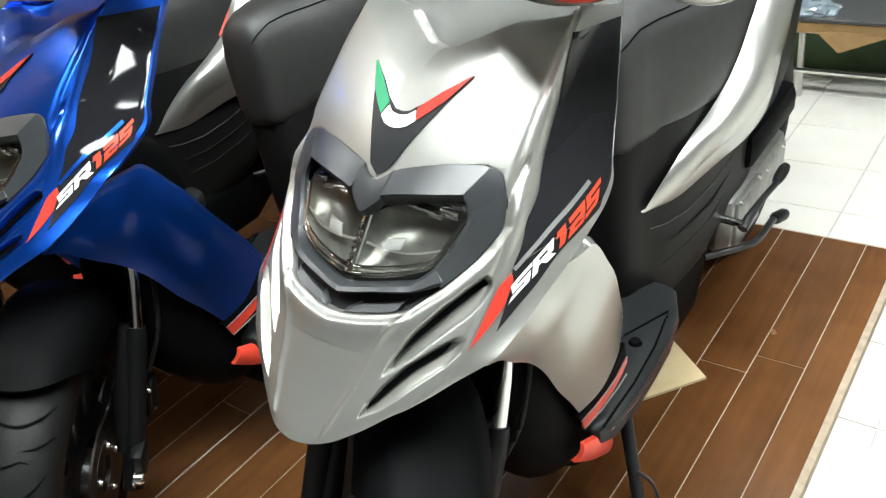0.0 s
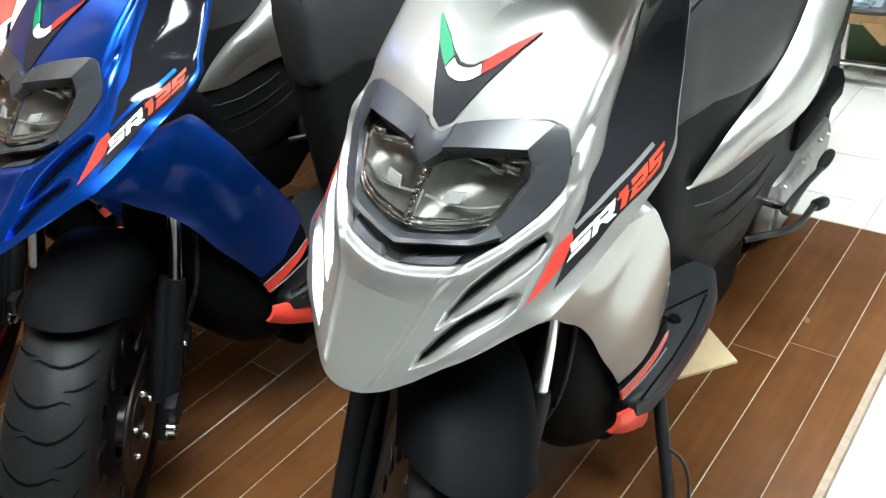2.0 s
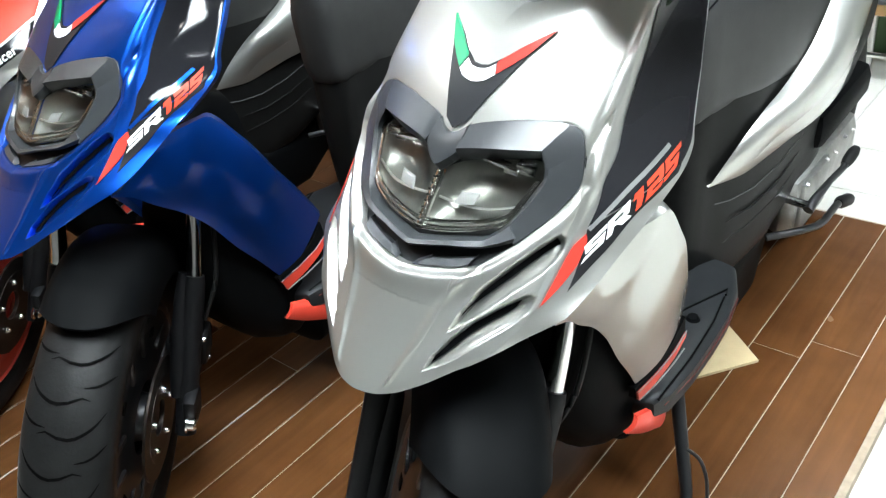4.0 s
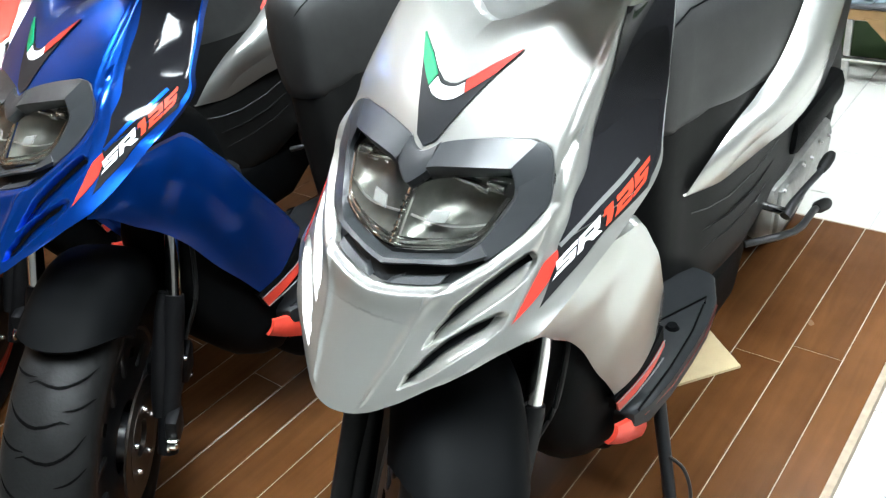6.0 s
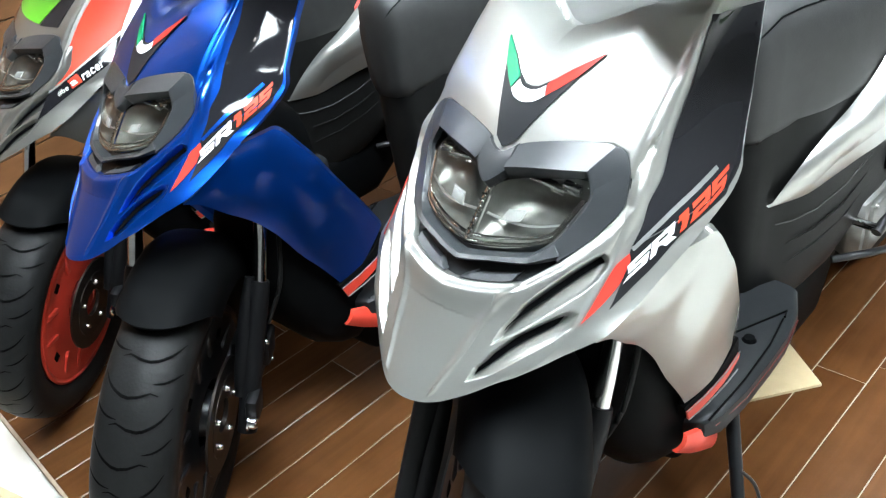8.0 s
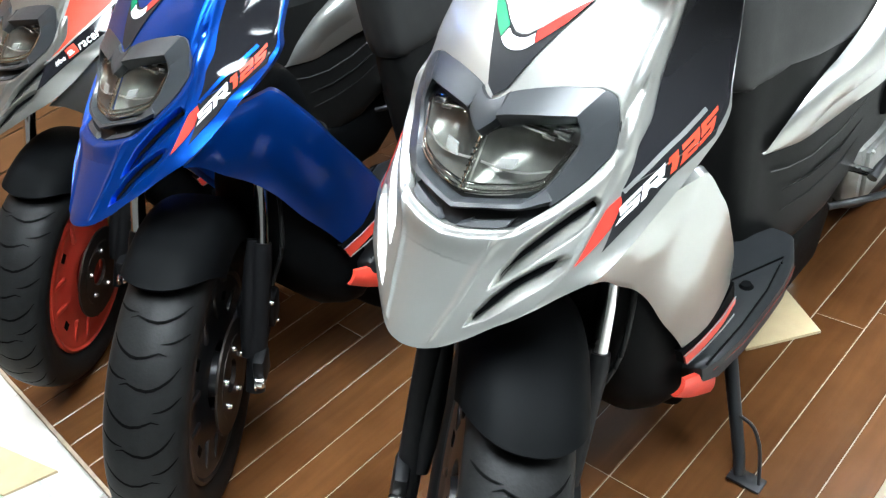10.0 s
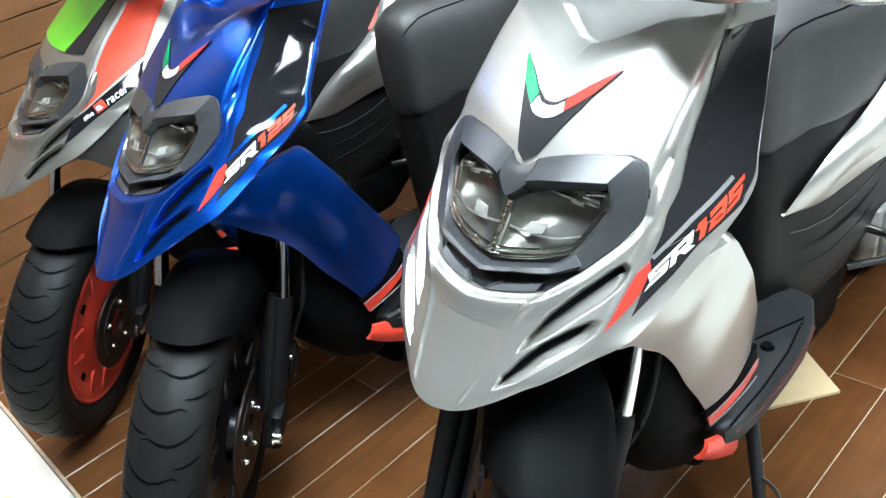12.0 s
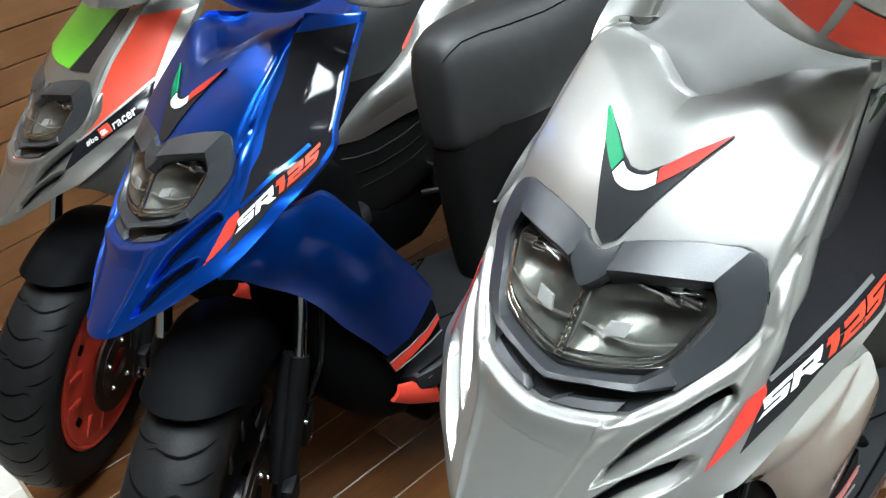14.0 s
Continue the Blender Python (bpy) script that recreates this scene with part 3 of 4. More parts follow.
def handlebar_cover(parent, paint_mat, film_mat, steer):
    """Small nose cover in front of the handlebar."""
    m = Matrix.Translation((.009, .009, -.011)) @ steer_matrix(steer) @ Matrix.Translation((0, BAR_DY, BAR_DZ))
    bm = bmesh.new()
    rows = []
    for i in range(25):
        a = math.pi * i / 24
        row = []
        for j in range(33):
            b = math.pi * (j / 32) - math.pi / 2
            c, s = math.cos(b), math.sin(b)
            row.append(bm.verts.new((.018 + .108 * s * math.sin(a) ** .8, .37 - .145 * c * math.sin(a) ** .7 - .03 * math.cos(a), 1.03 + .095 * math.cos(a))))
        rows.append(row)
    grid_faces(bm, rows)
    bmesh.ops.remove_doubles(bm, verts=bm.verts, dist=.0002)
    bmesh.ops.recalc_face_normals(bm, faces=bm.faces)
    cover = part("handlebar_cover", bm, paint_mat, parent, "small painted nose cover over the handlebar", m=m)
    bm = bmesh.new()
    for b0, b1 in ((-1.05, -.42), (-.36, 1.05)):
        rows = []
        for i in range(13):
            b = b0 + (b1 - b0) * i / 12
            row = []
            for j in range(7):
                a = 1.88 + .40 * j / 6 - .45 * abs(math.sin(b)) ** 2
                c, s = math.cos(b), math.sin(b)
                row.append(bm.verts.new((.018 + .1095 * s * math.sin(a) ** .8, .37 - .1465 * c * math.sin(a) ** .7 - .03 * math.cos(a), 1.03 + .096 * math.cos(a))))
            rows.append(row)
        grid_faces(bm, rows)
    bmesh.ops.recalc_face_normals(bm, faces=bm.faces)
    if film_mat:
        part("graphic", bm, film_mat, cover, "curved red graphic film")
    bm = tube(bmesh.new(), [(k * .34, .40 + .06 * k * k, 1.03 + .02 * abs(k)) for k in (-1, -.65, -.3, 0, .3, .65, 1)], .012, 12)
    part("handlebar", bm, BLACKMETAL, parent, "black handlebar tube", m=m)
    for s in (-1, 1):
        bm = bmesh.new()
        bmesh.ops.create_uvsphere(bm, u_segments=20, v_segments=12, radius=1)
        bmesh.ops.transform(bm, matrix=pose(s * .165, .325, .99, 0, 0, s * 25) @ Matrix.Diagonal((.055, .024, .022, 1)), verts=bm.verts)
        part("turn_signal", bm, SIGNAL, parent, "clear turn signal lens", m=m)
        bm = tube(bmesh.new(), [(s * .25, .431, 1.051), (s * .35, .463, 1.052)], .017, 16)
        part("grip", bm, RUBBER, parent, "black rubber grip", m=m)


def front_end(parent, steer, rim_mat):
    m = steer_matrix(steer)
    hub = m @ Matrix.Translation((0, 0, .262))
    wheel = part("front_wheel", tyre_mesh(), RUBBER, parent, "black rubber tyre with curved tread grooves", m=hub)
    part("tread_groove_shade", tread_mesh(), HOLLOWSHADE, wheel)
    part("rim", rim_mesh(), rim_mat, wheel, "five-spoke cast rim")
    # dark blocks on the rim face, coloured as the shade inside slots
    for k in range(5):
        for s in (-1, 1):
            bm = box(bmesh.new(), s * .0425, 0, .136, .004, .020, .016, .001, Matrix.Rotation((k + .5) / 5 * math.tau, 4, "X"))
            part("rim_slot_shade", bm, HOLLOWSHADE, wheel)
    part("brake_disc", disc_mesh(), DISC, wheel, "drilled steel brake disc")
    for k in range(5):
        a = k / 5 * math.tau
        bm = bolt_mesh(.071, .076, .005)
        bmesh.ops.translate(bm, verts=bm.verts, vec=(0, .052 * math.cos(a), .052 * math.sin(a)))
        part("disc_bolt", bm, CHROME, wheel)
    part("mudguard", fender_mesh(), BLACK, parent, "matt black plastic mudguard over the tyre", m=m)
    for s in (-1, 1):
        top, mid, low = (s * .103 - .012, .215, .628), (s * .103, .131, .455), (s * .103, .012, .215)
        leg = part("fork_slider", tube(bmesh.new(), [mid, (s * .103, .125, .443), (s * .103, .118, .428), low], [.0155, .0175, .018, .017], 20), FORKBLACK, parent, "black painted fork slider", m=m)
        part("fork_tube", tube(bmesh.new(), [top, mid], .0125, 24), CHROME, leg, "polished chrome fork tube")
        bm = bolt_mesh(.112, .124, .011)
        if s < 0:
            bmesh.ops.scale(bm, vec=(-1, 1, 1), verts=bm.verts)
        bmesh.ops.translate(bm, verts=bm.verts, vec=(0, 0, .25))
        part("axle_nut", bm, CHROME, leg, "bright axle nut")
        bm = bmesh.new()
        box(bm, s * .112, .03, .262, .022, .05, .06, .008)
        part("axle_clamp", bm, FORKBLACK, leg)
    for s in (-1, 1):
        part("fork_shroud", tube(bmesh.new(), [(s * .086, .128, .462), (s * .086, .112, .425), (s * .087, .082, .365), (s * .088, .055, .310), (s * .088, .035, .275)], [.007, .012, .015, .015, .010], 20), FORKBLACK, parent, "black plastic shroud beside the fork", m=m)
    bm = bmesh.new()
    box(bm, .085, .115, .30, .05, .075, .105, .012)
    box(bm, .115, .118, .32, .02, .05, .06, .006)
    racer = rim_mat is REDPLASTIC
    cal = part("brake_caliper", bm, GOLD if racer else FORKBLACK, parent, "gold brake caliper" if racer else "black brake caliper", m=m)
    for yy, zz in ((.10, .345), (.13, .275)):
        bm = bolt_mesh(.118, .124, .006)
        bmesh.ops.translate(bm, verts=bm.verts, vec=(0, yy, zz))
        part("caliper_bolt", bm, CHROME, cal)
    hose = [(.118, .12, .37), (.135, .14, .45), (.125, .17, .55), (.09, .2, .66)]
    f = path2(hose)
    part("brake_hose", tube(bmesh.new(), [f(k / 16) for k in range(17)], .004, 8), RUBBER, parent, "thin black brake hose", m=m)


def strip(a_pts, b_pts, offs, n=24, sign=1, thick=0.01, round_=True, even=True):
    """A moulded strip on the fairing; offs gives (share of the way across, height off the surface at the start, at the end)."""
    bm = bmesh.new()
    fa, fb = path2(a_pts, round_, even), path2(b_pts, round_, even)
    rows = []
    for i in range(n + 1):
        p, q = fa(i / n), fb(i / n)
        row = []
        for u, h0, h1 in offs:
            c = outward(p[0] + (q[0] - p[0]) * u, p[1] + (q[1] - p[1]) * u, h0 + (h1 - h0) * i / n)
            row.append(bm.verts.new((c.x * sign, c.y, c.z)))
        rows.append(row)
    grid_faces(bm, rows, flip=sign > 0)
    skirt(bm, lambda c: (0, thick, 0))
    bmesh.ops.remove_doubles(bm, verts=bm.verts, dist=0.00005)
    bmesh.ops.recalc_face_normals(bm, faces=bm.faces)
    return bm


def headlight(parent):
    """Twin-bay headlamp under two brows, in a recess of the fairing."""
    bm = bmesh.new()
    rows = []
    n = 96
    inner_half = [(0, .7525), (.08, .7575), (.17, .7625), (.40, .7655), (.62, .7680), (.70, .7665), (.745, .7600), (.755, .7530), (.69, .7345), (.635, .7200), (.375, .7125), (.18, .7090), (0, .7065)]
    half_n = n // 2
    fo, fi = path2(LAMP, False, True), path2(inner_half, False, True)
    loop_o = [fo(k / half_n) for k in range(half_n + 1)]
    loop_i = [fi(k / half_n) for k in range(half_n + 1)]
    loop_o += [(-x, z) for x, z in loop_o[-2:0:-1]]
    loop_i += [(-x, z) for x, z in loop_i[-2:0:-1]]
    for u, off in ((0, -.0015), (.03, -.004), (.10, -.009), (.55, -.012), (1.0, -.013), (1.02, -.03)):
        rows.append([bm.verts.new(outward(o[0] + (i[0] - o[0]) * u, o[1] + (i[1] - o[1]) * u, off)) for o, i in zip(loop_o, loop_i)])
    grid_faces(bm, rows, wrap=True)
    bmesh.ops.recalc_face_normals(bm, faces=bm.faces)
    bez = part("headlight", bm, DARKGREY, parent, "twin headlamp in a dark grey housing")
    # raised lip round the foot of the lens, with two facets under it
    low = [(0, .6925), (.263, .6985), (.532, .7010), (.62, .7035), (.715, .7070)]
    top = [(0, .6980), (.288, .7038), (.516, .7073), (.585, .7140), (.630, .7205)]
    low = [(-x, z) for x, z in low[:0:-1]] + low
    top = [(-x, z) for x, z in top[:0:-1]] + top
    part("lens_lip", strip(low, top, [(0, -.003, -.003), (.14, .0025, .0025), (.82, .0005, .0005), (1, -.004, -.004)], 48, 1, .01, False), HOUSING, bez)
    for s in (-1, 1):
        bm = strip([(.075, .6800), (.25, .6826), (.42, .6852), (.478, .6872)], [(.185, .6885), (.30, .6908), (.43, .6936), (.505, .6950)], [(0, -.0025, -.0025), (.12, -.001, -.001), (.9, -.005, -.005), (1, -.009, -.009)], 16, s, .008)
        part("chin_facet", bm, HOUSING, bez)
    # reflector bays
    for s in (-1, 1):
        a = [(.03, .7535), (.16, .7625), (.40, .7655), (.69, .7680)]
        b = [(.03, .7075), (.25, .7110), (.61, .7195), (.75, .757)]
        bm = bmesh.new()
        fa, fb = path2(a), path2(b)
        rows = []
        for i in range(25):
            row = []
            for j in range(17):
                u = j / 16
                p, q = fa(i / 24), fb(i / 24)
                x, z = p[0] + (q[0] - p[0]) * u, p[1] + (q[1] - p[1]) * u
                bowl = (1 - (2 * u - 1) ** 2) * (1 - (2 * i / 24 - 1) ** 2)
                c = outward(x, z, -.0135)
                row.append(bm.verts.new((c.x * s, c.y + .030 * bowl, c.z)))
            rows.append(row)
        grid_faces(bm, rows)
        bmesh.ops.recalc_face_normals(bm, faces=bm.faces)
        part("reflector", bm, REFLECTOR, bez, "mirrored lamp reflector")
        # chrome blocks and a shelf in the bay
        bm = bmesh.new()
        for u0, z0, w, h, d in ((.62, .7610, .020, .010, -.010), (.52, .7600, .016, .007, -.014), (.40, .7640, .030, .004, -.012)):
            c = outward(u0, z0, d)
            box(bm, c.x * s, c.y, c.z, w, .008, h, .0015, None)
        part("chrome_block", bm, CHROME, bez, "small chrome block at the top of the lamp bay")
        bm = film([(.22, .7385), (.36, .7400)], [(.19, .7300), (.34, .7315)], -.012, 6, 4, s, .0005, .003, False)
        part("projector_plate", bm, PINSILVER, bez, "small grey plate in the lamp bay")
        bm = film([(.05, .7330), (.40, .7300), (.70, .7340)], [(.05, .7320), (.40, .7290), (.70, .7330)], -.014, 16, 1, s, .0003, .002)
        part("shelf_edge", bm, STEEL, bez, "thin shelf line across the lamp bay")
        # two bright lines along the lens foot
        for dz, name in ((0, "light_strip"), (.0045, "light_strip")):
            bm = film([(.03, .7078 + dz), (.30, .7118 + dz), (.60, .7188 + dz), (.735 - dz, .752)], [(.03, .7100 + dz), (.30, .7140 + dz), (.585, .7212 + dz), (.712 - dz, .7528)], -.0045, 24, 2, s, .0005, .002)
            part(name, bm, CHROME, bez, "thin chrome light strip")
    # centre bar
    bm = film([(-.022, .709), (-.022, .750)], [(.022, .709), (.022, .750)], -.006, 12, 2, 1, .001, .006, False)
    part("centre_bar", bm, CHROME, bez, "ribbed chrome centre bar")
    for k in range(8):
        bm = bmesh.new()
        c = outward(0, .7125 + k * .0046, -.004)
        box(bm, c.x, c.y, c.z, .0062, .003, .002, .0005)
        part("rib", bm, CHROME, bez)
    # one clear lens over both bays
    top = [(.758, .758), (.74, .7620), (.68, .7675), (.40, .7655), (.17, .7625), (.08, .7575), (0, .7525)]
    low = [(.758, .756), (.745, .7500), (.69, .7345), (.635, .7200), (.375, .7125), (.18, .7090), (0, .7065)]
    top = [(-x, z) for x, z in top] + top[-2::-1]
    low = [(-x, z) for x, z in low] + low[-2::-1]
    bm = film(top, low, -.0035, 48, 10, 1, .002, .004, True, True)
    lens = part("lens", bm, LENS, bez, "clear glossy lens")
    lens.visible_shadow = False
    # brows: a broad upper facet, an underside, and an arm round the lens
    for s in (-1, 1):
        up = [(.112, .7845), (.150, .7868), (.20, .7888), (.28, .7910), (.385, .7932), (.593, .7955), (.755, .7958), (.828, .7940)]
        edge = [(.135, .7655), (.175, .7667), (.22, .7678), (.29, .7690), (.38, .7702), (.48, .7711), (.60, .7720), (.701, .7725)]
        under = [(.145, .7600), (.18, .7612), (.22, .7624), (.30, .7640), (.39, .7655), (.494, .7665), (.60, .7678), (.685, .7690)]
        bm = strip(up, edge, [(0, -.002, -.002), (.05, .0015, .001), (.93, .0105, .0075), (1, .0115, .008)], 40, s, .004)
        part("brow", bm, HOUSING, bez, "dark grey moulded brow")
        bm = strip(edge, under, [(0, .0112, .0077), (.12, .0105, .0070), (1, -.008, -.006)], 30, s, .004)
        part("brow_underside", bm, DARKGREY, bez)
        out = [(.828, .7940), (.862, .7935), (.925, .7868), (.958, .7770), (.972, .7640), (.992, .7500), (.925, .7350), (.840, .7190), (.715, .7045)]
        inn = [(.701, .7725), (.715, .7690), (.735, .7640), (.748, .7590), (.755, .7540), (.735, .7465), (.705, .7380), (.672, .7290), (.632, .7200)]
        bm = strip(out, inn, [(0, -.002, -.002), (.06, .0012, .0005), (.90, .0075, .0005), (1, .0066, -.004)], 48, s, .012, True, True)
        part("brow_arm", bm, HOUSING, bez)
    bridge_a = [(-.128, .7850), (-.06, .7800), (0, .7785), (.06, .7800), (.128, .7850)]
    bridge_b = [(-.145, .7640), (-.078, .7560), (0, .7500), (.078, .7560), (.145, .7640)]
    part("brow_bridge", strip(bridge_a, bridge_b, [(0, -.002, -.002), (.08, .0045, .0045), (.70, .0085, .0085), (.92, .0070, .0070), (1, -.006, -.006)], 32, 1, .01, True, True), HOUSING, bez)


def decals(parent, style, body):
    for s in (-1, 1):
        pa = [(1.030, 0.8805), (1.232, 0.8243), (1.240, 0.7708), (1.151, 0.7419), (1.160, 0.7133)]
        pb = [(1.948, 0.8655), (1.970, 0.7995), (1.968, 0.7602), (1.935, 0.7434), (1.900, 0.7345)]
        if style == "racer":
            oa = [(.945, .7100), (1.02, .7516), (1.085, .7949), (1.075, .8388), (1.04, .8750)]
            ob_ = [(.955, .7110), (1.27, .7400), (1.755, .7775), (1.75, .8250), (1.74, .8660)]
            part("side_film", film(oa, ob_, .0016, 30, 10, s, even=True), ORANGE, parent, "orange-red side film")
            part("border_film", film([(a - .045, z - .002) for a, z in oa], oa, .0018, 24, 2, s, even=True), BORDER, parent, "pale grey border film")
            part("border_film", film([(.925, .7045), (1.26, .7345), (1.765, .7725)], [(.955, .7105), (1.27, .7395), (1.745, .7772)], .0018, 24, 1, s, even=True), BORDER, parent, "pale grey border film")
            ba, bb = [(.945, .7035), (1.26, .7335), (1.770, .7716)], [(.990, .6680), (1.40, .7000), (1.78, .7376)]
            part("band_film", film(ba, bb, .0014, 24, 5, s, even=True), GLOSSBLACK, parent, "gloss black band")
            part("slogan", lettering("#be", (1.178, .6984), (1.320, .7053), (1.075, .7060), (1.190, .7145), .0024, s, 0.0, weight=.02), WHITE, parent, "small white slogan lettering")
            part("slogan", lettering("racer", (1.472, .7150), (1.680, .7300), (1.360, .7244), (1.580, .7400), .0024, s, 0.0, weight=.02), WHITE, parent, "small white slogan lettering")
            sq = film([(1.360, .7063), (1.457, .7133)], [(1.165, .7205), (1.258, .7279)], .0022, 4, 3, s, round_=False)
            box_ = part("slogan_box", sq, ORANGE, parent, "small red square")
            part("slogan_letter", lettering("a", (1.335, .7095), (1.395, .7140), (1.230, .7165), (1.290, .7215), .0032, s, 0.0), WHITE, box_)
        else:
            part("side_film", film(pa, pb, .0013, 36, 12, s, even=True), GLOSSBLACK, parent, "gloss black side film")
            ba = [(1.165, .7115), (1.531, .7225), (1.905, .7345)]
            bb = [(1.470, .6655), (1.590, .6794), (1.670, .6918), (1.690, .7075), (1.800, .7192), (1.915, .7290)]
            part("band_film", film(ba, bb, .0012, 40, 8, s, even=True), MATTBLACK, parent, "black band")
            wa = [(1.088, .6592), (1.088, .6733), (1.087, .6886), (1.095, .7000), (1.135, .7045), (1.180, .7080)]
            wb = [(1.088, .6592), (1.180, .6652), (1.275, .6734), (1.320, .6836), (1.290, .6939), (1.250, .7020)]
            part("stripe", film(wa, wb, .0016, 24, 5, s, even=True), RED, parent, "tapered red stripe")
            part("lettering", glyphs("SR", (1.412, .6870), (1.620, .7080), (1.258, .6982), (1.466, .7245), .0021, s), WHITE, parent, "white slanted letters")
            part("lettering", glyphs("125", (1.632, .7111), (1.853, .7349), (1.477, .7264), (1.829, .7519), .0021, s), ORANGE, parent, "red slanted figures")
    if style != "racer":
        inner = [(.455, .8530), (.280, .8410), (.170, .8320), (.139, .8290)]
        outer = [(.462, .8528), (.341, .8360), (.243, .8270), (.169, .8210)]
        for s, name, film_mat in ((-1, "flag_green", GREEN), (1, "flag_red", RED)):
            part(name, film([(s * a, z) for a, z in outer], [(s * a, z) for a, z in inner], .0030, 18, 4, 1, round_=False), film_mat, parent, name[5:] + " flag film")
        part("flag_white", film([(-.160, .8202), (-.090, .8155), (0, .8138), (.090, .8155), (.160, .8202)], [(-.128, .8272), (-.065, .8233), (0, .8224), (.065, .8233), (.128, .8272)], .0030, 18, 4, 1), WHITE, parent, "white flag film")
        half_a = [(.466, .8530), (.280, .8418), (.170, .8328), (.111, .8292), (.065, .8262)]
        half_b = [(.462, .8515), (.341, .8345), (.236, .8160), (.160, .8010), (.094, .7868)]
        nose_a = [(-a, z) for a, z in half_a] + [(0, .8253)] + half_a[::-1]
        nose_b = [(-a, z) for a, z in half_b] + [(0, .7800)] + half_b[::-1]
        part("nose_film", film(nose_a, nose_b, .0018, 60, 12, 1, round_=False, even=True), SATINBLACK, parent, "black wedge film on the nose")
        for s in (-1, 1):
            part("pinstripe", film([(1.215, .7092), (1.270, .7150), (1.401, .7293), (1.575, .7405), (1.750, .7522)], [(1.165, .7120), (1.215, .7185), (1.358, .7332), (1.540, .7445), (1.723, .7559)], .0018, 20, 1, s), body if body is BLUE else PINSILVER, parent, "thin stripe in the body colour")
        return
    part("nose_film", film([(.43, .806), (.57, .84), (.66, .884)], [(.80, .804), (.82, .84), (.80, .886)], .0016, 26, 8, 1, round_=False), SATINBLACK, parent, "black film on the nose")
    part("nose_film", film([(-.78, .822), (-.72, .85), (-.62, .882)], [(.40, .808), (.55, .84), (.64, .884)], .0018, 26, 18, 1, round_=False), LIME, parent, "lime green film on the nose")
    part("nose_mark", film([(-.12, .664), (-.04, .665)], [(-.10, .677), (-.02, .676)], .0016, 6, 4, 1, round_=False), WHITE, parent, "small white mark")
    part("nose_mark", film([(-.02, .667), (.16, .672)], [(-.01, .676), (.18, .678)], .0016, 6, 4, 1, round_=False), RED, parent, "small red mark")


FAIRING = {}


def scooter(name, label, body, style, steer, rim_mat, m, rear_x=0.0):
    t = thing(name, label, "scooter", m, "scooters in a row")
    if "mesh" not in FAIRING:
        FAIRING["mesh"] = mesh_of("front_fairing", fairing_mesh(), body)
    shell = FAIRING["mesh"].copy()
    shell.materials[0] = body
    fair = new("front_fairing", shell)
    fair.parent = t
    fair["label"] = "painted front fairing with a beaked nose"
    decals(fair, style, body)
    for s in (-1, 1):
        for slot in (SLOT_1, SLOT_2):
            upper, lower = slot_edges(slot)
            fu, fl = path2(upper), path2(lower)
            cut = [k / 12 for k in range(13)]
            mix = lambda v: [tuple(p + (q - p) * v for p, q in zip(fu(k), fl(k))) for k in cut]
            part("louvre", film(mix(.03), mix(.34), -.0088, 20, 4, s, 0, .001, True, True), BLACK, fair, "black slit of a louvre in the fairing")
    headlight(t)
    front_end(t, steer, rim_mat)
    # cowl behind the neck of the fairing
    rim = [outward(k / 20 * 1.35, top_z(abs(k / 20 * 1.35)) - .0005, -.0185 + .0155 * smooth01((abs(k / 20 * 1.35) - .6) / .8)) for k in range(-20, 21)]
    rim = [(p.x, p.y + .004, p.z) for p in rim]
    back = [(p[0] * 1.05, .43, .895) for p in rim]
    part("cowl", sheet(rim, back, 40, 8, (0, 0, -.02)), body if body is BLUE else COWLGREY, t, "satin cowl behind the fairing")
    handlebar_cover(t, body, ORANGE if body is SILVER else None, steer)
    # side leg shields
    for s in (-1, 1):
        up = [tuple(outward(1.93, z, -.009)) for z in (.650, .668, .690)] + [(.181, .236, .692), (.181, .285, .636), (.170, .335, .556), (.152, .385, .483), (.135, .425, .420)]
        low = [(.150, .084, .640), (.148, .108, .627), (.140, .145, .592), (.134, .185, .556), (.131, .218, .515), (.130, .252, .455), (.127, .288, .402), (.123, .322, .347)]
        part("leg_shield", sheet(up, low, 56, 28, (.010, -.003, 0), (-.012, .01, 0), s, True, True, taper=.5), body, t, "painted side leg shield")
        inner = [(.127, .308, .358), (.135, .345, .371), (.140, .385, .387), (.142, .415, .412)]
        outer = [(.125, .319, .328), (.133, .355, .336), (.138, .392, .345), (.140, .418, .352)]
        trim = part("shield_trim", sheet(inner, outer, 20, 4, (.002, 0, 0), (-.012, 0, 0), s, True, True), BLACK, t, "black trim strip with a red stripe")
        mix = lambda k0, k1: [tuple(p + (q - p) * (k0 + (k1 - k0) * i / 3) + (.0045 if n == 0 else 0) for n, (p, q) in enumerate(zip(a, b))) for i, (a, b) in enumerate(zip(inner, outer))]
        part("red_stripe", sheet(mix(.30, .45), mix(.95, .60), 20, 2, (0, 0, 0), (-.004, 0, 0), s, True, True), REDPLASTIC, trim, "tapered red stripe")
        part("edge_line", tube(bmesh.new(), [(s * p[0], p[1], p[2]) for p in mix(.97, .97)], .0011, 6), PINSILVER, trim)
        part("edge_line", tube(bmesh.new(), [(s * p[0], p[1], p[2]) for p in mix(.22, .40)], .0009, 6), PINSILVER, trim)
        back = .044 if s < 0 else 0
        part("belly_trim", sheet([(.128, .320 + back, .296), (.134, .350 + back * .5, .286), (.138, .383, .271)], [(.122, .302 + back, .274), (.130, .335 + back * .5, .250), (.134, .385, .220)], 16, 8, (.005, 0, 0), (-.006, 0, .002), s), REDPLASTIC, t, "red plastic belly trim")
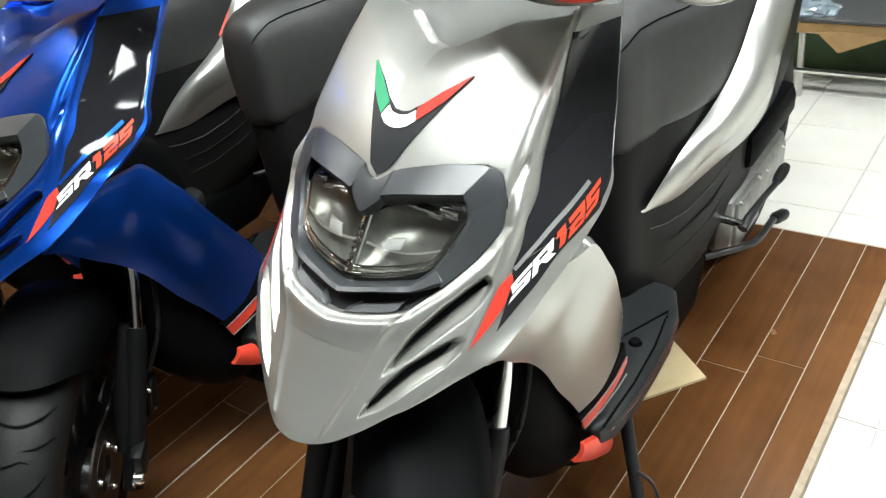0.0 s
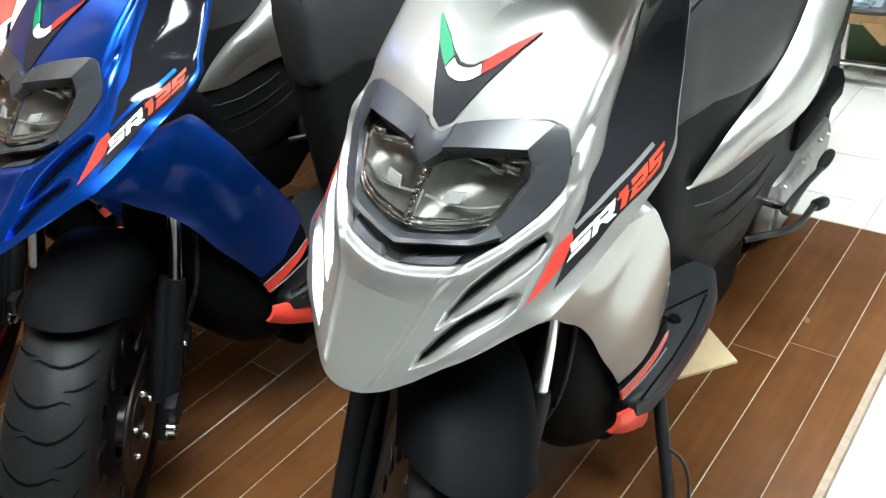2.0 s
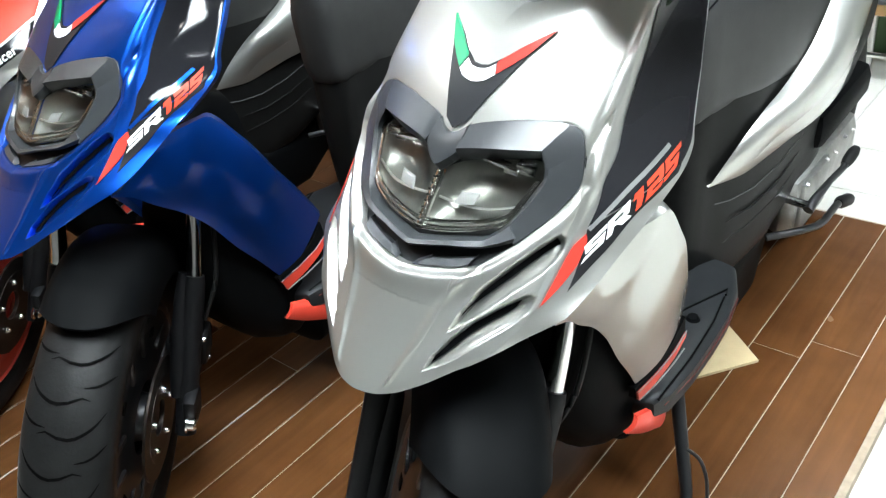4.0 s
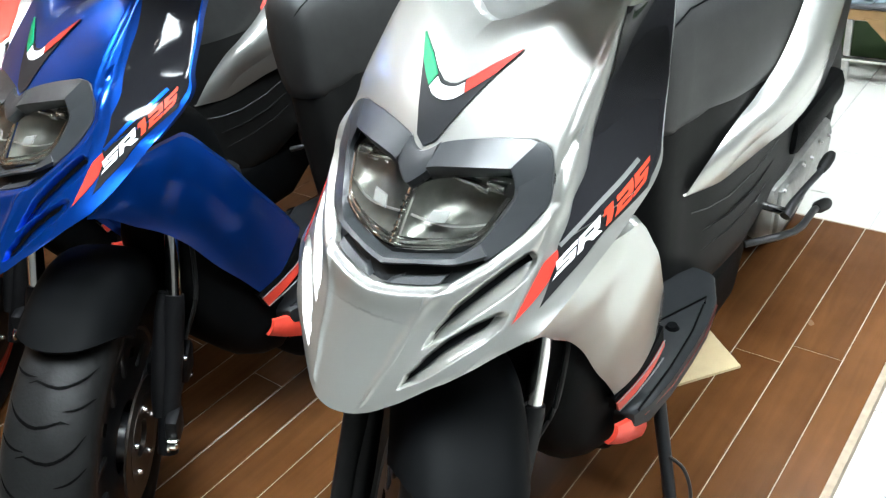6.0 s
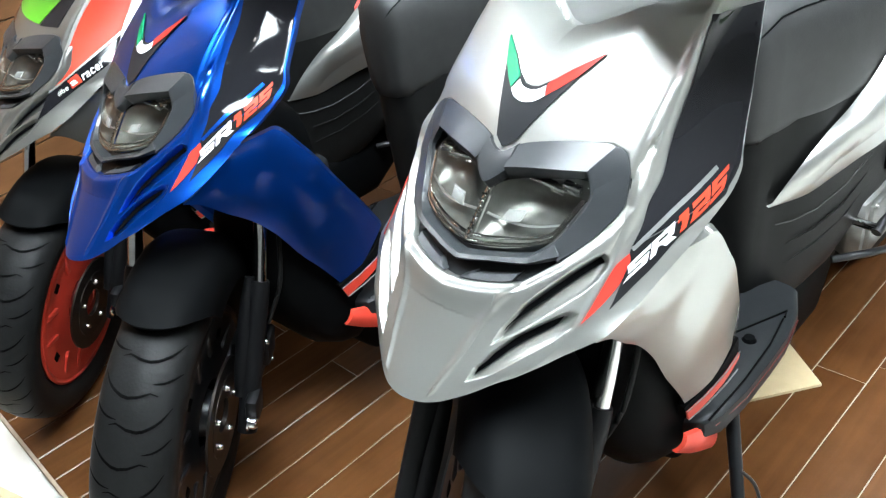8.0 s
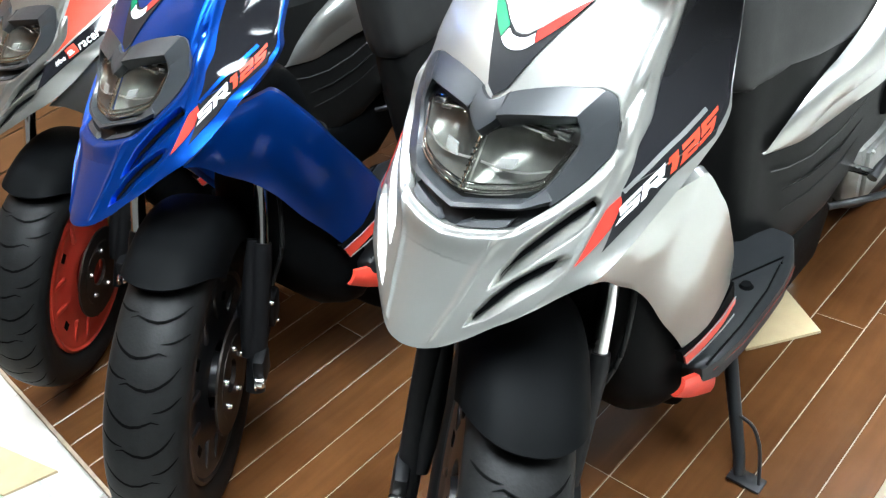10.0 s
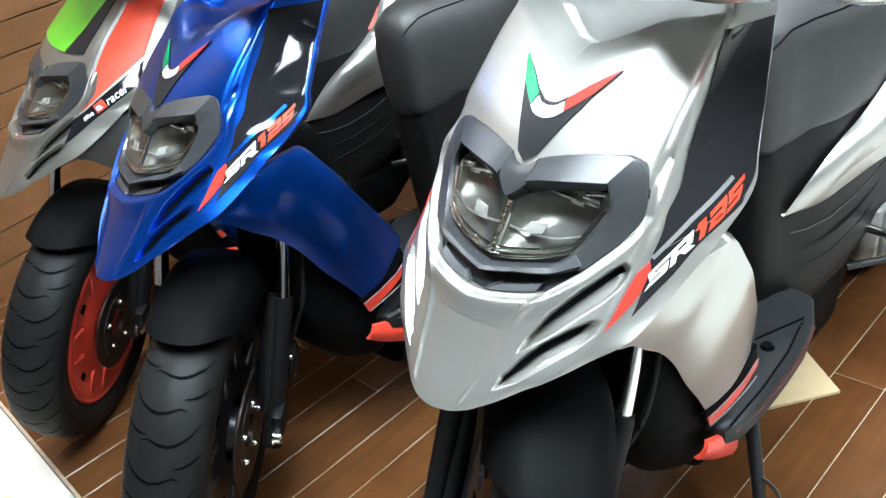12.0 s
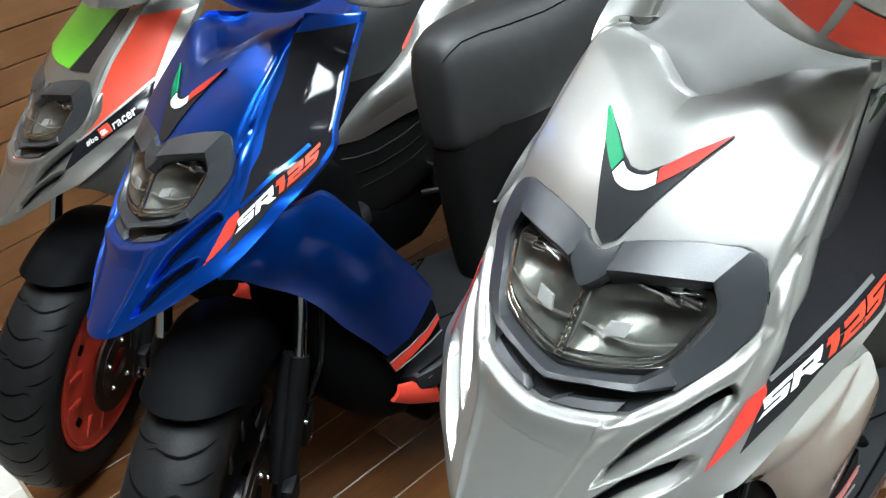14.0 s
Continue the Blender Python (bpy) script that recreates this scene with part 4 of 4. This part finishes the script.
    # black inner apron behind the wheel
    part("inner_apron", loft([oval(.212, .43, .05, .06), oval(.22, .425, .075, .10), oval(.245, .412, .098, .142, 3), oval(.28, .385, .106, .166, 3.2), oval(.315, .355, .110, .158, 3.4), oval(.345, .330, .112, .140, 3.6), oval(.368, .315, .108, .115, 3.6), oval(.382, .31, .09, .085, 3)]), BLACK, t, "black plastic inner apron")
    part("underbody", loft([oval(.372, .215, .06, .05, 3), oval(.40, .20, .085, .075, 3.5), oval(.60, .195, .095, .08, 4), oval(.85, .21, .095, .09, 4), oval(.98, .24, .07, .06, 3)]), BLACK, t, "black engine underside")
    # inner leg shield facing the rider
    part("knee_panel", loft([oval(.25, .60, .05, .07), oval(.27, .60, .075, .09), oval(.33, .60, .085, .10), oval(.37, .58, .075, .09)]), BLACK, t, "black plastic knee panel")
    # floorboard
    fb = part("floorboard", loft([oval(.335, .287, .100, .014, 4), oval(.350, .284, .138, .022, 5), oval(.378, .283, .149, .026, 6), oval(.44, .282, .153, .026, 6), oval(.52, .282, .151, .026, 6), oval(.58, .282, .147, .026, 6), oval(.64, .282, .136, .026, 6), oval(.69, .284, .112, .026, 6)]), DARKGREY, t, "dark grey ribbed footboard")
    for s in (-1, 1):
        part("rib", tube(bmesh.new(), [(s * .142, .352, .3085), (s * .1425, .45, .3085), (s * .137, .54, .3085), (s * .126, .606, .3085)], .0018, 8), BLACK, fb)
        part("rib", tube(bmesh.new(), [(s * .060, .480, .3085), (s * .086, .541, .3085), (s * .122, .628, .3085), (s * .126, .612, .3085)], .0018, 8), BLACK, fb)
        part("edge_trim", tube(bmesh.new(), [(s * .146, .365, .289), (s * .1535, .44, .288), (s * .1515, .52, .288), (s * .1475, .58, .288), (s * .1365, .64, .288)], .0008, 8), DARKRED, fb, "thin dark red edge line")
        bm = bmesh.new()
        bmesh.ops.create_cone(bm, segments=16, radius1=.012, radius2=.008, depth=.006, cap_ends=True)
        bmesh.ops.translate(bm, verts=bm.verts, vec=(s * .107, .534, .309))
        part("screw_cover", bm, BLACK, fb)
    # rear body and seat
    part("rear_body", loft([oval(.612, .45, .024, .13, 2.6), oval(.618, .455, .042, .17, 3), oval(.632, .460, .054, .20, 4), oval(.660, .452, .059, .213, 6), oval(.690, .450, .074, .212, 7), oval(.74, .452, .0945, .212, 7), oval(.82, .46, .112, .20, 7), oval(1.0, .50, .127, .165, 7), oval(1.22, .60, .122, .13, 5), oval(1.45, .68, .08, .06)]), BODYBLACK, t, "black plastic body under the seat")
    part("seat", loft([oval(.606, .66, .022, .070, 2.4), oval(.610, .665, .043, .088, 2.7, low=4), oval(.624, .672, .056, .098, 2.7, low=6), oval(.652, .680, .062, .103, 2.7, low=7), oval(.690, .684, .0765, .103, 2.7, low=7), oval(.74, .682, .0965, .105, 2.7, low=7), oval(.82, .682, .114, .104, 2.7, low=7), oval(1.0, .700, .129, .094, 2.7, low=7), oval(1.22, .765, .124, .075, 2.7, low=6), oval(1.4, .805, .09, .05, 2.6)]), SEATMAT, t, "black vinyl seat with piped seams")
    for s in (-1, 1):
        part("piping", tube(bmesh.new(), [(s * .034, .612, .731), (s * .0448, .624, .7455), (s * .0496, .652, .7572), (s * .0612, .690, .7612), (s * .0772, .74, .7607), (s * .0912, .82, .7600), (s * .1032, 1.0, .7705), (s * .0992, 1.22, .8215)], .0014, 8), BLACK, t, "thin seat piping")
        up = [(.064, .650, .466), (.084, .694, .521), (.100, .749, .566), (.109, .784, .586), (.120, .867, .639), (.124, .93, .715), (.115, 1.10, .785), (.09, 1.4, .85)]
        mid = [(.064, .650, .466), (.091, .707, .475), (.115, .759, .510), (.137, .820, .531), (.150, .883, .545), (.157, .96, .570), (.148, 1.07, .690), (.10, 1.4, .82)]
        low = [(.064, .650, .466), (.088, .715, .462), (.108, .775, .475), (.124, .825, .488), (.140, .889, .498), (.152, .965, .530), (.140, 1.09, .640), (.09, 1.4, .79)]
        part("tail_panel", sheet(up, mid, 36, 12, (.020, -.006, .020), (0, 0, 0), s, True, True, taper=.35), SILVER, t, "silver arrow-shaped tail panel")
        part("tail_panel", sheet(mid, low, 36, 5, (.001, 0, 0), (-.004, 0, .002), s, True, True, taper=.35), SILVER, t, "lower facet of the silver tail panel")
        part("panel_seam", tube(bmesh.new(), [(s * .070, .668, .428), (s * .083, .70, .423), (s * .099, .75, .424), (s * .113, .82, .438), (s * .121, .90, .462)], .0009, 6), SEAM, t, "thin pale seam between body panels")
        part("body_crease", tube(bmesh.new(), [(s * .082, .69, .385), (s * .099, .75, .387), (s * .114, .82, .402), (s * .118, .90, .425)], [.0006, .0018, .0018, .0006], 8), BODYBLACK, t)
        part("body_crease", tube(bmesh.new(), [(s * .082, .69, .345), (s * .099, .76, .352), (s * .114, .84, .372), (s * .118, .92, .400)], [.0006, .0018, .0018, .0006], 8), BODYBLACK, t)
        if style == "racer":
            part("tail_insert", sheet([(.116, .86, .620), (.130, .92, .650), (.134, 1.0, .695)], [(.116, .86, .640), (.124, .93, .710), (.122, 1.05, .78)], 14, 4, (.006, 0, 0), (-.008, 0, 0), s), REDPLASTIC, t, "red tail insert")
    # rear wheel and drive
    rw = part("rear_wheel", tyre_mesh(), RUBBER, t, "black rear tyre", m=Matrix.Translation((0, 1.32, .262)))
    part("rim", rim_mesh(), rim_mat, rw, "five-spoke cast rim")
    bm = bmesh.new()
    box(bm, .105, 1.07, .30, .06, .34, .13, .028)
    box(bm, .128, .985, .30, .028, .14, .11, .02)
    eng = part("engine_cover", bm, CASTALU, t, "cast aluminium engine cover")
    for k in range(6):
        b2 = bolt_mesh(.182, .186, .0035)
        bmesh.ops.translate(b2, verts=b2.verts, vec=(-.047, .93 + .052 * k, .348 - .01 * (k % 2)))
        part("cover_bolt", b2, STEEL, eng)
    bm = bmesh.new()
    box(bm, .115, 1.10, .43, .05, .28, .08, .025)
    part("air_box", bm, BLACK, t, "black air filter box")
    part("kick_shaft", tube(bmesh.new(), [(.118, .882, .338), (.158, .880, .337)], .008, 12), CHROME, t, "bright kick-start shaft")
    kick = part("kick_lever", tube(bmesh.new(), [(.158, .872, .333), (.160, .894, .343), (.162, .968, .344), (.164, 1.036, .337), (.165, 1.060, .343)], [.009, .008, .006, .006, .007], 12), BLACKMETAL, t, "black kick-start lever")
    part("pedal_rubber", tube(bmesh.new(), [(.164, 1.046, .339), (.165, 1.062, .343), (.166, 1.082, .348), (.167, 1.094, .351)], [.008, .011, .011, .008], 12), RUBBER, kick)
    stand = part("centre_stand", tube(bmesh.new(), [(.100, .860, .262), (.145, .900, .270), (.160, .950, .257), (.160, 1.001, .240), (.160, 1.069, .237), (.160, 1.110, .222)], .007, 12), BLACKMETAL, t, "black centre stand")
    part("pedal_rubber", tube(bmesh.new(), [(.160, 1.085, .232), (.160, 1.105, .224), (.161, 1.155, .204), (.161, 1.172, .197)], [.008, .013, .013, .010], 12), RUBBER, stand)
    floor_at = m.inverted() @ Vector((m @ Vector((.176, .424, 0))).to_tuple()[:2] + (.006,))
    leg = part("side_stand", tube(bmesh.new(), [(.07, .56, .25), (.088, .525, .22), floor_at + Vector((-.012, .02, .02)), floor_at], [.013, .012, .010, .009], 12), BLACKMETAL, t, "black side stand with a wire loop")
    part("stand_foot", box(bmesh.new(), floor_at.x + .012, floor_at.y, floor_at.z, .055, .03, .006, .002), BLACKMETAL, leg)
    p = floor_at
    loop = path2([(p.x - .035, p.y + .045, p.z + .085), (p.x - .008, p.y + .042, p.z + .080), (p.x + .014, p.y + .030, p.z + .055), (p.x + .026, p.y + .012, p.z + .022), (p.x + .032, p.y, p.z + .002)])
    part("stand_loop", tube(bmesh.new(), [loop(k / 14) for k in range(15)], .003, 8), BLACKMETAL, leg)
    for ob in t.children:
        if ob.name.split(".")[0] in REAR:
            ob.location.x += rear_x
    return t


REAR = ("rear_body", "seat", "piping", "tail_panel", "tail_insert", "body_crease", "panel_seam", "rear_wheel", "engine_cover", "air_box", "kick_shaft", "kick_lever", "centre_stand")


def place(x, y, yaw, lean):
    return pose(x, y, 0, 0, lean, yaw)


silver = scooter("scooter", "silver metallic scooter with black and red decals, on its side stand", SILVER, "flag", 42.5, BLACKMETAL, place(0, 0, .91, 3.29))
blue = scooter("scooter", "glossy blue scooter with black and red decals, on its side stand", BLUE, "flag", 42.5, BLACKMETAL, place(-.5746, -.0916, 3.72, -1.93), .02)
green = scooter("scooter", "grey scooter with orange-red and lime films and red rims", GREY, "racer", 42.5, REDPLASTIC, place(-1.1700, -.0726, .32, 2.18))

# cardboard sheets
def cardboard(corners, z, label):
    bm = bmesh.new()
    lo = [bm.verts.new((*c, z)) for c in corners]
    hi = [bm.verts.new((*c, z + .006)) for c in corners]
    bm.faces.new(lo[::-1])
    bm.faces.new(hi)
    for k in range(len(corners)):
        q = (k + 1) % len(corners)
        bm.faces.new((lo[k], lo[q], hi[q], hi[k]))
    ob = new("cardboard_sheet", mesh_of("cardboard_sheet", bm, CARD, False))
    return tagged(ob, label, "cardboard")


cardboard([(.125, .819), (.014, .905), (-.14, .79), (.037, .702)], .001, "flat brown cardboard sheet lying on the wooden platform")
cardboard([(-.923, -.314), (-.960, -.416), (-1.16, -.50), (-1.13, -.373)], LOW + .001, "brown cardboard sheet lying on the white tiles")

# low bench behind the platform
bench = thing("bench", "low steel-framed bench with a dark top and brown front board", "bench", pose(0, 2.277, LOW, 0, 0, -2))
part("board_top", box(bmesh.new(), .22, .18, .262, .86, .42, .012, .003), mat("dark_laminate", (0.045, 0.045, 0.047), .3, var=.15, scale=14), bench, "dark grey laminate top", smooth=False)
part("apron_board", box(bmesh.new(), .25, -.018, .238, .80, .014, .034, .002), mat("brown_laminate", (0.20, 0.115, 0.045), .5, var=.2, scale=14), bench, "brown front board", smooth=False)
for lx in (-.125, .60):
    for ly in (0, .36):
        part("leg", tube(bmesh.new(), [(lx, ly, 0), (lx, ly, .230)], .011, 14), STEEL, bench, "steel tube leg")
part("rail", tube(bmesh.new(), [(-.23, -.006, .092), (.64, -.006, .092)], .010, 14), CHROME, bench, "bright steel foot rail")
part("rail", tube(bmesh.new(), [(-.17, -.006, .222), (.64, -.006, .222)], .008, 14), STEEL, bench)
flap = thing("cardboard_flap", "torn brown cardboard flap hanging under the bench", "cardboard", pose(0.02, 2.250, LOW + .018))
bm = loft([[(-.10, y, .212), (.13, y, .212), (-.03, y, .145)] for y in (0, .004)])
part("sheet", bm, mat("brown_cardboard", (0.24, 0.145, 0.06), .85, var=.1, scale=20), flap, smooth=False)
pack = thing("plastic_bag", "crumpled clear plastic bag lying on the bench", "bag", pose(-.11, 2.31, LOW + .26))
bm = bmesh.new()
bmesh.ops.create_icosphere(bm, subdivisions=3, radius=.05)
for v in bm.verts:
    v.co = Vector((v.co.x * 1.5, v.co.y, max(v.co.z, -.018) * .6)) * (1 + .35 * noise.noise(v.co * 45))
bmesh.ops.translate(bm, verts=bm.verts, vec=(0, 0, .016))
part("film", bm, mat("crumpled_film", (.22, .27, .30), .12, .3, coat=.6), pack, smooth=False)
panel = thing("green_board", "dark green board standing on the floor behind the bench", "board", pose(.3, 2.535, LOW))
part("board", box(bmesh.new(), 0, 0, .16, 1.6, .02, .32, .003), mat("green_board_paint", (.045, .09, .03), .5, var=.2, scale=7), panel, smooth=False)
part("top_rail", box(bmesh.new(), 0, 0, .335, 1.6, .03, .03, .003), BLACKMETAL, panel, smooth=False)

# ---- planks, boards and tiles ----
plank_bm = {}


def shared_box(name, sx, sy, sz, material, bevel=.0012):
    key = (name, round(sx, 4), round(sy, 4), round(sz, 4))
    if key not in plank_bm:
        bm = bmesh.new()
        v = bmesh.ops.create_cube(bm, size=1.0)["verts"]
        bmesh.ops.transform(bm, matrix=Matrix.Diagonal((sx, sy, sz, 1)), verts=v)
        top = [f for f in bm.faces if f.normal.z > .9]
        bmesh.ops.bevel(bm, geom=list({e for f in top for e in f.edges}), offset=bevel, segments=1, profile=.5, affect="EDGES")
        plank_bm[key] = mesh_of(name, bm, material, False)
    return plank_bm[key]


CROSS = ((.0914, .872),)
rng = random.Random(4)
x = .2784 - 28 * PLANK
while x < RIGHT - .001:
    x1 = min(x + PLANK, RIGHT)
    y = FRONT - rng.choice((0, .35, .62, .9))
    for at, joint in CROSS:
        if abs(x - at) < .01:
            y = joint - 1.2 * 2
    while y < BACK:
        y0, y1 = max(y, FRONT), min(y + 1.2, BACK)
        if y1 - y0 > .05:
            w, l = round(x1 - x - .0021, 4), round(y1 - y0 - .0014, 4)
            ob = new("plank", shared_box("plank", w, l, .006, WOOD))
            ob.parent = platform
            ob.location = ((x + x1) / 2, (y0 + y1) / 2, -.003)
        y += 1.2
    x += PLANK

TS = .242
far_tiles = bmesh.new()
for i in range(-17, 17):
    for j in range(-24, 16):
        cx, cy = 0.183 + TS * (i + .5), 1.585 + TS * (j + .5)
        if abs(cx) > 3.95 or not -3.95 < cy < 4.95:
            continue
        if -2.3 < cx - TS / 2 and cx + TS / 2 < RIGHT and FRONT < cy - TS / 2 and cy + TS / 2 < BACK:
            continue
        if -2.2 < cx < 1.6 and -1.4 < cy < 3.2:
            ob = new("tile", shared_box("tile", TS - .003, TS - .003, .006, TILE))
            ob.parent = ground
            ob.location = (cx, cy, LOW - .003)
        else:
            box(far_tiles, cx, cy, LOW - .003, TS - .003, TS - .003, .006)
far = part("far_tiles", far_tiles, TILE, ground, "white floor tiles further off", smooth=False)
far["kind"] = "stuff"

# wood-clad wall beside the row
wall = tagged(new("wall_clad"), "brown wooden board wall beside the scooters", "wall", kind="structure")
wall.matrix_basis = pose(-2.05, 0, 0, 0, 0, WALL_TURN)
bm = bmesh.new()
box(bm, -.06, .9, 1.4, .1, 4.6, 2.95)
part("backing", bm, WALLWOOD, wall, smooth=False)
for k in range(18):
    ob = new("board", shared_box("board", PLANK - .004, 4.6, .012, WALLWOOD))
    ob.parent = wall
    ob.matrix_basis = pose(-.004, .9, -.005 + PLANK * k + PLANK / 2, 0, 90, 0)
